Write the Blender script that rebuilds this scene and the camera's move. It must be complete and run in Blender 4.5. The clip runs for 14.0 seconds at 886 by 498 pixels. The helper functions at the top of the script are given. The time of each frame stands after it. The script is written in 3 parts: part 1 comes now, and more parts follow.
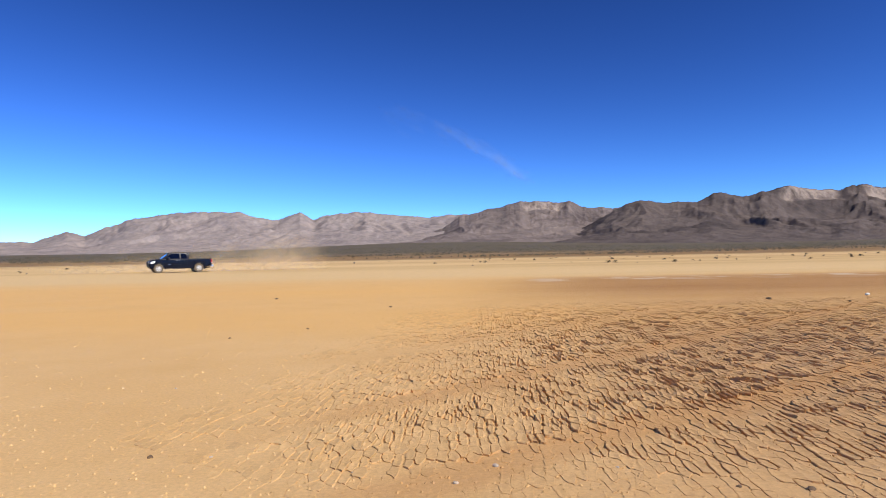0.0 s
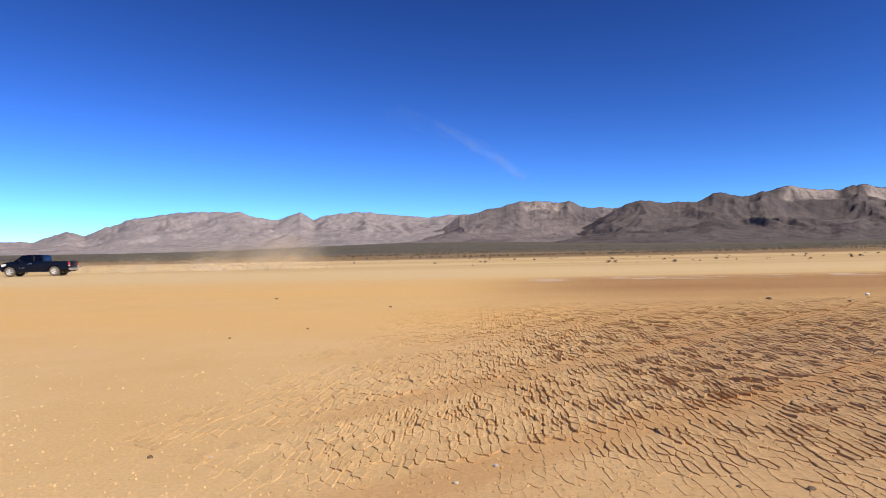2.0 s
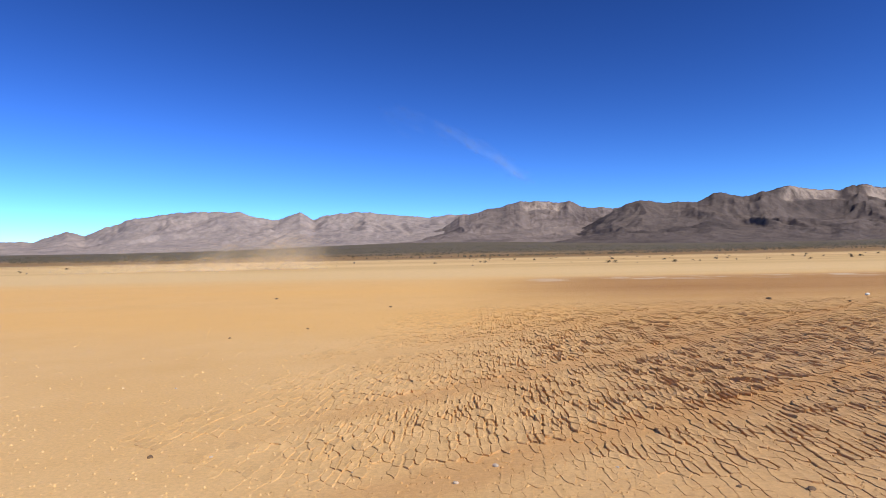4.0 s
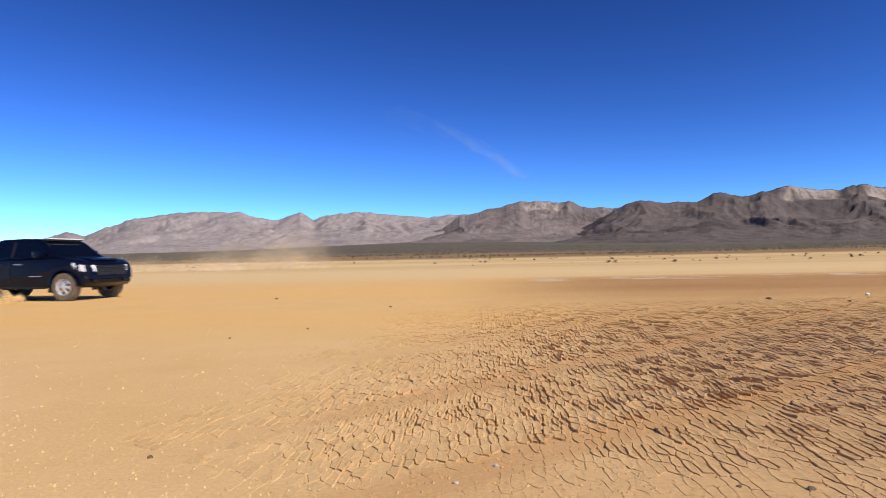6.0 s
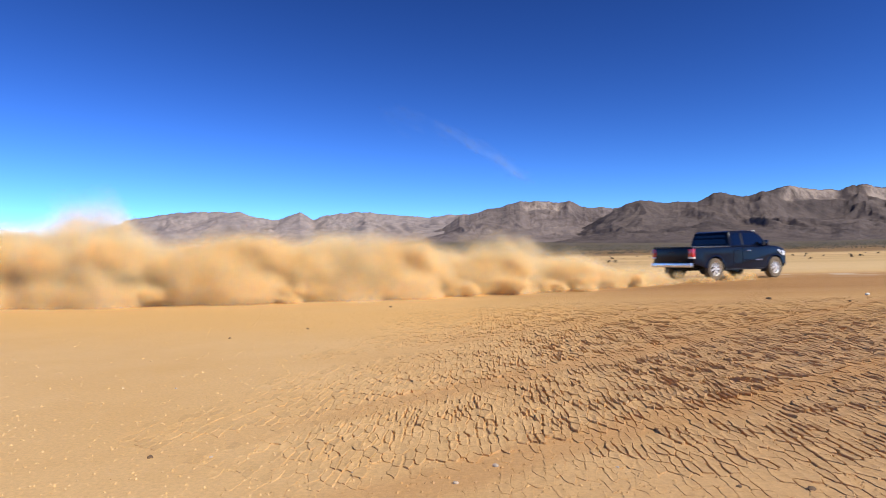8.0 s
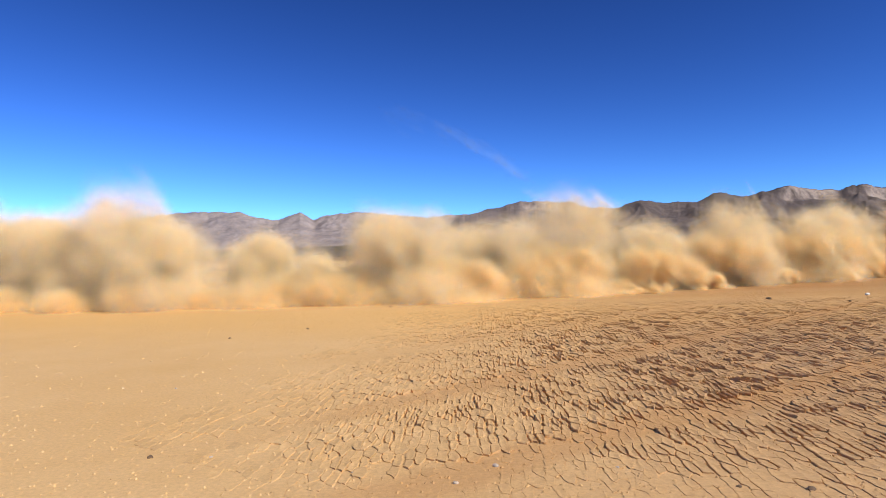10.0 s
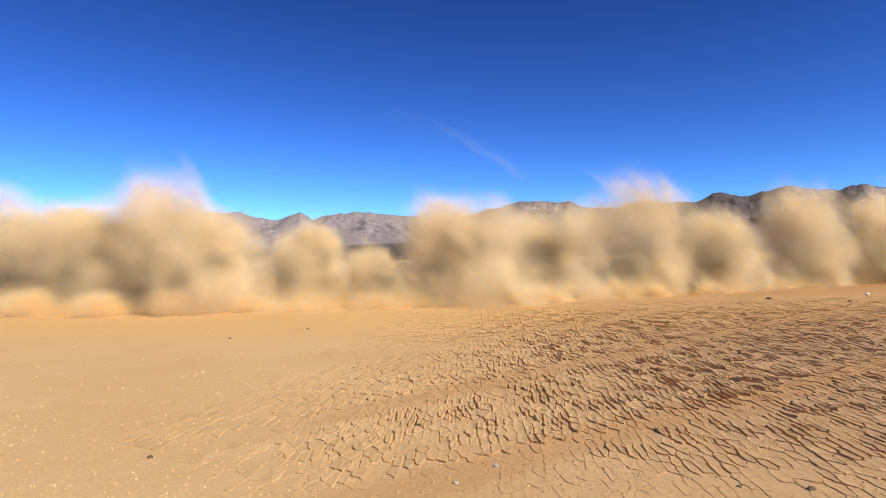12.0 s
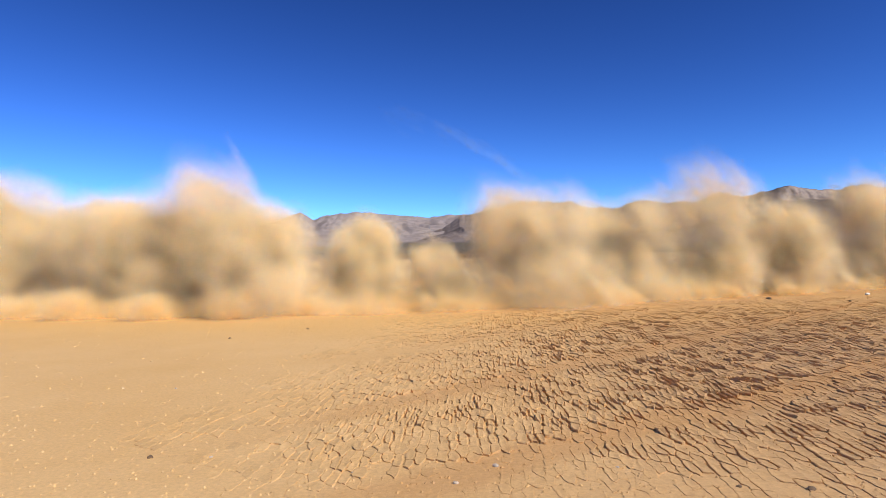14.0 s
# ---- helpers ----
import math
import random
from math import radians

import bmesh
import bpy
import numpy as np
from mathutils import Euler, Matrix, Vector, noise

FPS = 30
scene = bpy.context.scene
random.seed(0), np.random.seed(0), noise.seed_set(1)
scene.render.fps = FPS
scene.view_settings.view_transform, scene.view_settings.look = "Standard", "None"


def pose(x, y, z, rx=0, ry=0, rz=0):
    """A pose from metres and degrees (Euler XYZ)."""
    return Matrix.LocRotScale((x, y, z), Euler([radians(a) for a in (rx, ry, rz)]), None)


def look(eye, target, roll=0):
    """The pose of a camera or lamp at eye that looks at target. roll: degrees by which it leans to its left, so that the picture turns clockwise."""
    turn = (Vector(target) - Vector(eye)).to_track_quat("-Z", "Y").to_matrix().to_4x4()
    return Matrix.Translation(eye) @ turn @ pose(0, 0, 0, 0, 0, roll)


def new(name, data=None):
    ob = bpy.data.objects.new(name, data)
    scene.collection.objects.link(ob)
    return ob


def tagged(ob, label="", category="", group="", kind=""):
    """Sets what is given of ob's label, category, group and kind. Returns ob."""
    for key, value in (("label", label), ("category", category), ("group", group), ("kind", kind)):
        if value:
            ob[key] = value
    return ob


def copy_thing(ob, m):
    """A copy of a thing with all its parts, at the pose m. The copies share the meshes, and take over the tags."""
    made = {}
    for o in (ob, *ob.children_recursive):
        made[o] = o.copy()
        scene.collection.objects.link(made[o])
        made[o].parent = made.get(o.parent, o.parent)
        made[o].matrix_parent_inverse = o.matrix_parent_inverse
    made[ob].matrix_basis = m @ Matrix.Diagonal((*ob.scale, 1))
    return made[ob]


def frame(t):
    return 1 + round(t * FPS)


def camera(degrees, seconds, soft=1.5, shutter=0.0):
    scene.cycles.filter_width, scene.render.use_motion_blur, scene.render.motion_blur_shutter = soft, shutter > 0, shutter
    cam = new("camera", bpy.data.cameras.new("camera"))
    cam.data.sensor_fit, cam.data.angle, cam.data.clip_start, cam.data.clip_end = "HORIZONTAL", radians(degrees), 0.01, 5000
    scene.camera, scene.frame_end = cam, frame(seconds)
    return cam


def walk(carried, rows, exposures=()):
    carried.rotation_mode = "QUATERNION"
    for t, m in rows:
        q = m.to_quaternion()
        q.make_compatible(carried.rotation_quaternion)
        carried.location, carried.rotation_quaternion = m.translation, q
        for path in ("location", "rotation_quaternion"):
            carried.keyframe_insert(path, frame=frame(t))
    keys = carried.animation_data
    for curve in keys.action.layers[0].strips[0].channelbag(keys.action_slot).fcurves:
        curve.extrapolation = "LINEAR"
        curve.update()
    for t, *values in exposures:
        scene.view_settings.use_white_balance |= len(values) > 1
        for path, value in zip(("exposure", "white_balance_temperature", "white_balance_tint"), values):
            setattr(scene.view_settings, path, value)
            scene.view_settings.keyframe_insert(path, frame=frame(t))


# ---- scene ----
# Camera: hand-high tripod on a dry lake bed, looking along +y.
EYE = (0.0, 0.0, 1.14)
cam = camera(70.9, 14.0, 1.0, 0.35)
VIEW = look(EYE, (0.0, 100.0, 1.14 + 100.0 * math.tan(0.0104)), -1.10)
walk(cam, [(0.0, VIEW), (14.0, VIEW)])

# ---- light ----
SUN_ELEV, SUN_AZ = 43.0, -37.0            # azimuth counted from +x towards +y
to_sun = Vector((math.cos(radians(SUN_ELEV)) * math.cos(radians(SUN_AZ)),
                 math.cos(radians(SUN_ELEV)) * math.sin(radians(SUN_AZ)),
                 math.sin(radians(SUN_ELEV))))
world = bpy.data.worlds.new("desert_sky")
scene.world = world
world.use_nodes = True
wn, wl = world.node_tree.nodes, world.node_tree.links
wn.clear()
sky = wn.new("ShaderNodeTexSky")
sky.sky_type, sky.sun_disc = "NISHITA", False
sky.sun_elevation = radians(SUN_ELEV)
sky.sun_rotation = math.atan2(to_sun.x, to_sun.y)
sky.altitude, sky.air_density, sky.dust_density, sky.ozone_density = 3000.0, 1.0, 0.0, 2.5
tint = wn.new("ShaderNodeMix")
tint.data_type, tint.blend_type = "RGBA", "MULTIPLY"
tint.inputs[0].default_value, tint.inputs[7].default_value = 1.0, (0.37, 0.45, 0.545, 1.0)
deep = wn.new("ShaderNodeGamma")
deep.inputs["Gamma"].default_value = 1.78
back = wn.new("ShaderNodeBackground")
back.inputs["Strength"].default_value = 0.125
wout = wn.new("ShaderNodeOutputWorld")
wl.new(sky.outputs[0], tint.inputs[6])
wl.new(tint.outputs[2], deep.inputs["Color"])
wl.new(deep.outputs[0], back.inputs["Color"])
wl.new(back.outputs[0], wout.inputs["Surface"])

sun_data = bpy.data.lights.new("sun", "SUN")
sun_data.energy, sun_data.angle, sun_data.color = 5.0, radians(0.53), (1.0, 0.93, 0.82)
sun = new("sun", sun_data)
sun.matrix_world = look(to_sun * 50.0, (0, 0, 0))
scene.view_settings.exposure = 0.0
scene.cycles.transparent_max_bounces = 128


# ---- materials ----
def material(name):
    m = bpy.data.materials.new(name)
    m.use_nodes = True
    nt = m.node_tree
    bsdf = nt.nodes["Principled BSDF"]
    return m, nt, bsdf


def node(nt, kind, **values):
    n = nt.nodes.new("ShaderNode" + kind)
    for key, value in values.items():
        n.inputs[key.replace("_", " ")].default_value = value
    return n


def noise_node(nt, scale, detail=4.0, rough=0.55, coords=None):
    n = node(nt, "TexNoise", Scale=scale, Detail=detail, Roughness=rough)
    if coords is not None:
        nt.links.new(coords, n.inputs["Vector"])
    return n


def ramp(nt, source, stops):
    r = nt.nodes.new("ShaderNodeValToRGB")
    els = r.color_ramp.elements
    while len(els) < len(stops):
        els.new(0.5)
    for e, (p, c) in zip(els, stops):
        e.position, e.color = p, (*c, 1.0)
    nt.links.new(source, r.inputs["Fac"])
    return r.outputs["Color"]


def blend(nt, fac, a, b, mode="MIX"):
    n = nt.nodes.new("ShaderNodeMix")
    n.data_type, n.blend_type = "RGBA", mode
    for sock, value in ((n.inputs[0], fac), (n.inputs[6], a), (n.inputs[7], b)):
        if isinstance(value, (int, float)):
            sock.default_value = value
        elif isinstance(value, tuple):
            sock.default_value = (*value, 1.0)
        else:
            nt.links.new(value, sock)
    return n.outputs[2]


def math_node(nt, op, a, b=0.0, c=0.0, clamp=False):
    n = nt.nodes.new("ShaderNodeMath")
    n.operation, n.use_clamp = op, clamp
    for sock, value in zip(n.inputs, (a, b, c)):
        if isinstance(value, (int, float)):
            sock.default_value = value
        else:
            nt.links.new(value, sock)
    return n.outputs[0]


def smooth_range(nt, value, lo, hi):
    n = nt.nodes.new("ShaderNodeMapRange")
    n.interpolation_type = "SMOOTHSTEP"
    nt.links.new(value, n.inputs["Value"])
    n.inputs["From Min"].default_value, n.inputs["From Max"].default_value = lo, hi
    return n.outputs["Result"]


def bump(nt, bsdf, height, strength, distance):
    b = node(nt, "Bump", Strength=strength, Distance=distance)
    nt.links.new(height, b.inputs["Height"])
    nt.links.new(b.outputs["Normal"], bsdf.inputs["Normal"])


def plain(name, colour, rough=0.5, metal=0.0, coat=0.0, vary=0.12, scale=6.0, relief=0.0):
    m, nt, bsdf = material(name)
    co = nt.nodes.new("ShaderNodeTexCoord").outputs["Object"]
    n = noise_node(nt, scale, 5.0, 0.6, co)
    dark = tuple(c * (1 - vary) for c in colour)
    light = tuple(min(1.0, c * (1 + vary)) for c in colour)
    nt.links.new(ramp(nt, n.outputs["Fac"], [(0.3, dark), (0.7, light)]), bsdf.inputs["Base Color"])
    bsdf.inputs["Roughness"].default_value = rough
    bsdf.inputs["Metallic"].default_value = metal
    bsdf.inputs["Coat Weight"].default_value = coat
    bsdf.inputs["Coat Roughness"].default_value = 0.04
    if relief:
        bump(nt, bsdf, n.outputs["Fac"], 0.5, relief)
    return m


def soil_nodes(nt, bsdf, plates=False):
    """Pale silt with ochre dust, wind streaks and darker brown tones, by place on the lake bed."""
    pos = nt.nodes.new("ShaderNodeNewGeometry").outputs["Position"]
    xyz = nt.nodes.new("ShaderNodeSeparateXYZ")
    nt.links.new(pos, xyz.inputs[0])
    x, y = xyz.outputs["X"], xyz.outputs["Y"]
    stretch = nt.nodes.new("ShaderNodeMapping")
    stretch.inputs["Scale"].default_value = (0.16, 1.0, 1.0)
    stretch.inputs["Rotation"].default_value = (0, 0, radians(-8))
    nt.links.new(pos, stretch.inputs["Vector"])
    streak = noise_node(nt, 0.14, 6.0, 0.62, stretch.outputs[0]).outputs["Fac"]
    blotch = noise_node(nt, 0.55, 5.0, 0.6, pos).outputs["Fac"]
    grain = noise_node(nt, 38.0, 6.0, 0.7, pos).outputs["Fac"]
    pale, ochre, brown = (0.71, 0.465, 0.215), (0.75, 0.445, 0.155), (0.42, 0.215, 0.078)
    white = (0.70, 0.50, 0.245)
    base = blend(nt, ramp(nt, blotch, [(0.35, (0, 0, 0)), (0.68, (1, 1, 1))]), pale, (0.66, 0.41, 0.17))
    # browner clay where the crust has cracked
    clay = smooth_range(nt, math_node(nt, "ADD", math_node(nt, "SUBTRACT", x, math_node(nt, "MULTIPLY", y, 0.16)), math_node(nt, "MULTIPLY", blotch, 2.5)), -1.6, 4.6)
    base = blend(nt, math_node(nt, "MULTIPLY", clay, 0.92), base, (0.52, 0.315, 0.15))
    # ochre dust lies from about eight metres outwards
    far_ochre = math_node(nt, "MULTIPLY", smooth_range(nt, y, 6.0, 13.0), math_node(nt, "SUBTRACT", 1.0, math_node(nt, "MULTIPLY", clay, 0.18)))
    base = blend(nt, math_node(nt, "MULTIPLY", far_ochre, ramp(nt, streak, [(0.3, (0.2,) * 3), (0.62, (0.95,) * 3)])), base, ochre)
    # the paler crust of the outer lake bed
    crust = smooth_range(nt, math_node(nt, "ADD", y, math_node(nt, "MULTIPLY", streak, 16.0)), 32.0, 44.0)
    base = blend(nt, math_node(nt, "MULTIPLY", crust, 0.9), base, white)
    # a brown rough belt to the east
    wavy = math_node(nt, "ADD", y, math_node(nt, "MULTIPLY", streak, 9.0))
    belt = math_node(nt, "MULTIPLY", smooth_range(nt, wavy, 17.0, 24.0), smooth_range(nt, wavy, 35.0, 29.0))
    belt = math_node(nt, "MULTIPLY", belt, smooth_range(nt, x, -1.0, 8.0))
    belt = math_node(nt, "MULTIPLY", belt, ramp(nt, streak, [(0.36, (0.55,) * 3), (0.58, (1, 1, 1))]))
    base = blend(nt, belt, base, brown)
    # thin pale salt films along the belt's outer edge
    film = math_node(nt, "MULTIPLY", smooth_range(nt, wavy, 28.5, 30.5), smooth_range(nt, wavy, 33.0, 31.5))
    film = math_node(nt, "MULTIPLY", film, smooth_range(nt, x, 1.0, 6.0))
    film = math_node(nt, "MULTIPLY", film, smooth_range(nt, blotch, 0.48, 0.60))
    base = blend(nt, math_node(nt, "MULTIPLY", film, 0.6), base, (0.70, 0.58, 0.44))
    # old wheel ruts of crushed clay
    for k, (a, b, c, w) in enumerate(((3.2, 0.66, 0.0, 0.34), (5.15, 0.88, 0.0, 0.42), (8.0, 0.95, 0.0, 0.6))):
        line = math_node(nt, "ADD", a, math_node(nt, "MULTIPLY", x, b))
        line = math_node(nt, "SUBTRACT", line, math_node(nt, "MULTIPLY", math_node(nt, "MULTIPLY", x, x), c))
        gap = math_node(nt, "ABSOLUTE", math_node(nt, "SUBTRACT", math_node(nt, "ADD", y, math_node(nt, "MULTIPLY", blotch, 0.5)), math_node(nt, "ADD", line, 0.25)))
        rut = smooth_range(nt, gap, w, w * 0.3)
        rut = math_node(nt, "MULTIPLY", rut, smooth_range(nt, x, -2.2, 0.3))
        base = blend(nt, math_node(nt, "MULTIPLY", rut, (0.5, 0.45, 0.2)[k]), base, (0.50, 0.265, 0.10))
    # scrub soil near the foot of the hills
    edge = smooth_range(nt, math_node(nt, "ADD", y, math_node(nt, "MULTIPLY", streak, 160.0)), 230.0, 330.0)
    base = blend(nt, edge, base, (0.30, 0.19, 0.085))
    scrub = smooth_range(nt, math_node(nt, "ADD", y, math_node(nt, "MULTIPLY", streak, 300.0)), 480.0, 760.0)
    scrub_tone = blend(nt, blotch, (0.165, 0.135, 0.092), (0.12, 0.105, 0.072))
    base = blend(nt, scrub, base, scrub_tone)
    # faint bars of bare soil in the far ground
    bars = ramp(nt, noise_node(nt, 0.035, 5.0, 0.6, stretch.outputs[0]).outputs["Fac"], [(0.40, (0.80, 0.74, 0.66)), (0.56, (1.0, 1.0, 1.0))])
    base = blend(nt, smooth_range(nt, y, 35.0, 70.0), base, blend(nt, 1.0, base, bars, "MULTIPLY"))
    fine = ramp(nt, grain, [(0.25, (0.80, 0.80, 0.80)), (0.75, (1.12, 1.12, 1.12))])
    base = blend(nt, 1.0, base, fine, "MULTIPLY")
    if plates:
        rnd = nt.nodes.new("ShaderNodeNewGeometry").outputs["Random Per Island"]
        base = blend(nt, 1.0, base, ramp(nt, rnd, [(0.0, (0.90, 0.90, 0.90)), (1.0, (1.06, 1.05, 1.03))]), "MULTIPLY")
    nt.links.new(base, bsdf.inputs["Base Color"])
    bsdf.inputs["Roughness"].default_value = 0.95
    bsdf.inputs["Specular IOR Level"].default_value = 0.15
    crumbs = noise_node(nt, 95.0, 4.0, 0.7, pos).outputs["Fac"]
    lumps = noise_node(nt, 9.0, 5.0, 0.65, pos).outputs["Fac"]
    height = math_node(nt, "ADD", math_node(nt, "MULTIPLY", crumbs, 0.25), lumps)
    if not plates:
        # fine net of cracks further out
        skew = nt.nodes.new("ShaderNodeMapping")
        skew.inputs["Scale"].default_value = (9.0, 5.0, 1.0)
        nt.links.new(pos, skew.inputs["Vector"])
        net = nt.nodes.new("ShaderNodeTexVoronoi")
        net.feature = "DISTANCE_TO_EDGE"
        nt.links.new(skew.outputs[0], net.inputs["Vector"])
        net.inputs["Scale"].default_value = 1.0
        plate = smooth_range(nt, net.outputs["Distance"], 0.0, 0.16)
        reach = math_node(nt, "MULTIPLY", smooth_range(nt, y, 11.5, 14.0), smooth_range(nt, math_node(nt, "SUBTRACT", x, math_node(nt, "MULTIPLY", y, 0.12)), -4.0, 2.0))
        reach = math_node(nt, "MULTIPLY", reach, smooth_range(nt, y, 40.0, 22.0))
        height = math_node(nt, "ADD", height, math_node(nt, "MULTIPLY", math_node(nt, "MULTIPLY", plate, reach), 1.6))
    bump(nt, bsdf, height, 0.85, 0.014)


M_SOIL, _nt, _b = material("lake_bed_silt")
soil_nodes(_nt, _b)
M_PLATE, _nt, _b = material("dried_mud")
soil_nodes(_nt, _b, True)


def rock_material(name, low, mid, pale):
    m, nt, bsdf = material(name)
    pos = nt.nodes.new("ShaderNodeNewGeometry").outputs["Position"]
    up = nt.nodes.new("ShaderNodeMapping")
    up.inputs["Scale"].default_value = (1.0, 1.0, 0.45)
    nt.links.new(pos, up.inputs["Vector"])
    big = noise_node(nt, 0.0042, 7.0, 0.62, up.outputs[0]).outputs["Fac"]
    small = noise_node(nt, 0.022, 6.0, 0.62, up.outputs[0]).outputs["Fac"]
    c = ramp(nt, big, [(0.30, low), (0.52, mid), (0.66, mid), (0.74, pale)])
    c = blend(nt, 1.0, c, ramp(nt, small, [(0.32, (0.78, 0.78, 0.80)), (0.68, (1.17, 1.15, 1.12))]), "MULTIPLY")
    att = nt.nodes.new("ShaderNodeAttribute")
    att.attribute_name = "cliff"
    c = blend(nt, att.outputs["Fac"], c, ramp(nt, small, [(0.38, (0.16, 0.125, 0.11)), (0.58, (0.36, 0.29, 0.24))]))
    nt.links.new(c, bsdf.inputs["Base Color"])
    bsdf.inputs["Roughness"].default_value = 1.0
    bsdf.inputs["Specular IOR Level"].default_value = 0.05
    bump(nt, bsdf, small, 0.8, 12.0)
    return m


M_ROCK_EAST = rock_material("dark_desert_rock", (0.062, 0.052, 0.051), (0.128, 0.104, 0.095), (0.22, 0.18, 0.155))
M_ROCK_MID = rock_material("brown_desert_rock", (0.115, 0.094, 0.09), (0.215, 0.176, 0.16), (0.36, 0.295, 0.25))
# the farthest range: distance haze is put into its paler base colours
M_ROCK_WEST = rock_material("hazed_desert_rock", (0.24, 0.205, 0.202), (0.33, 0.28, 0.258), (0.46, 0.40, 0.36))

M_PAINT = plain("dark_blue_paint", (0.0016, 0.0025, 0.009), 0.30, 0.0, 0.12, 0.2, 2.0)
M_PAINT.node_tree.nodes["Principled BSDF"].inputs["Specular IOR Level"].default_value = 0.22
M_BLACK = plain("black_plastic", (0.012, 0.012, 0.013), 0.55, 0.0, 0.0, 0.2, 9.0)
M_RUBBER = plain("dusty_rubber", (0.17, 0.135, 0.09), 0.9, 0.0, 0.0, 0.35, 7.0, 0.004)
M_ALLOY = plain("bright_alloy", (0.74, 0.72, 0.68), 0.42, 0.35, 0.2, 0.12, 8.0)
M_CHROME = plain("chrome", (0.80, 0.79, 0.77), 0.3, 1.0, 0.0, 0.05, 8.0)
M_GLASS = plain("tinted_glass", (0.002, 0.0025, 0.003), 0.05, 0.0, 0.15, 0.1, 2.0)
M_LAMP = plain("clear_lamp", (0.90, 0.90, 0.88), 0.2, 0.0, 1.0, 0.12, 24.0)
M_RED = plain("red_lens", (0.62, 0.02, 0.015), 0.15, 0.0, 1.0, 0.15, 30.0)
M_GREY = plain("grey_seal", (0.16, 0.155, 0.15), 0.3, 0.7, 0.2, 0.1, 8.0)
M_DARKMETAL = plain("underbody_steel", (0.03, 0.028, 0.025), 0.7, 0.5, 0.0, 0.3, 6.0)
M_STONE = plain("pale_stone", (0.50, 0.40, 0.29), 0.9, 0.0, 0.0, 0.25, 30.0, 0.004)
M_WHITE_STONE = plain("white_stone", (0.78, 0.74, 0.68), 0.85, 0.0, 0.0, 0.15, 30.0, 0.004)
M_CLOD = plain("dark_clod", (0.16, 0.10, 0.055), 0.95, 0.0, 0.0, 0.3, 40.0, 0.004)


def leaf_material(name, a, b):
    m, nt, bsdf = material(name)
    rnd = nt.nodes.new("ShaderNodeNewGeometry").outputs["Random Per Island"]
    nt.links.new(ramp(nt, rnd, [(0.0, a), (1.0, b)]), bsdf.inputs["Base Color"])
    bsdf.inputs["Roughness"].default_value = 0.8
    return m


M_LEAF = leaf_material("creosote_leaves", (0.05, 0.045, 0.025), (0.12, 0.10, 0.06))
M_TWIG = plain("dry_twig", (0.13, 0.09, 0.06), 0.9, 0.0, 0.0, 0.3, 30.0)


def dust_material(name, cover, a, b, wisp=1.6):
    """Fine airborne dust: each soft flake thins from its middle to its rim."""
    m, nt, bsdf = material(name)
    nt.nodes.remove(bsdf)
    out = nt.nodes["Material Output"]
    pos = nt.nodes.new("ShaderNodeTexCoord").outputs["Object"]
    n = noise_node(nt, wisp, 1.5, 0.5, pos).outputs["Fac"]
    colour = ramp(nt, n, [(0.35, a), (0.65, b)])
    dif = node(nt, "BsdfDiffuse")
    tra = node(nt, "BsdfTranslucent")
    nt.links.new(colour, dif.inputs["Color"])
    nt.links.new(colour, tra.inputs["Color"])
    mix = node(nt, "MixShader", Fac=0.50)
    nt.links.new(dif.outputs[0], mix.inputs[1])
    nt.links.new(tra.outputs[0], mix.inputs[2])
    att = nt.nodes.new("ShaderNodeAttribute")
    att.attribute_name = "soft"
    soft = smooth_range(nt, att.outputs["Fac"], 0.0, 1.0)
    torn = ramp(nt, n, [(0.34, (0.3,) * 3), (0.60, (1.0,) * 3)])
    fac = math_node(nt, "MULTIPLY", math_node(nt, "MULTIPLY", soft, torn), cover)
    clear = node(nt, "BsdfTransparent")
    veil = nt.nodes.new("ShaderNodeMixShader")
    nt.links.new(fac, veil.inputs["Fac"])
    nt.links.new(clear.outputs[0], veil.inputs[1])
    nt.links.new(mix.outputs[0], veil.inputs[2])
    nt.links.new(veil.outputs[0], out.inputs["Surface"])
    return m


M_DUST = dust_material("ochre_dust", 0.14, (0.965, 0.785, 0.46), (0.975, 0.81, 0.51), 0.7)
M_SPRAY = dust_material("fresh_dust", 0.25, (0.955, 0.735, 0.385), (0.965, 0.77, 0.44), 1.0)
M_HAZE = dust_material("thin_dust", 0.045, (0.93, 0.74, 0.48), (0.95, 0.78, 0.52), 0.5)
M_CIRRUS = dust_material("thin_ice_cloud", 0.022, (0.85, 0.88, 0.92), (0.92, 0.94, 0.96), 0.004)


# ---- mesh helpers ----
def mesh_from(name, verts, faces, mat, smooth=False):
    me = bpy.data.meshes.new(name)
    me.from_pydata(verts, [], faces)
    me.materials.append(mat)
    if smooth:
        me.polygons.foreach_set("use_smooth", [True] * len(me.polygons))
    me.update()
    return me


def part(name, bm, mat, parent=None, label="", smooth=True):
    me = bpy.data.meshes.new(name)
    bmesh.ops.recalc_face_normals(bm, faces=bm.faces)
    bm.to_mesh(me)
    bm.free()
    me.materials.append(mat)
    if smooth:
        me.polygons.foreach_set("use_smooth", [True] * len(me.polygons))
        me.set_sharp_from_angle(angle=radians(38))
    ob = new(name, me)
    ob.parent = parent
    return tagged(ob, label)


def empty(name):
    return new(name)


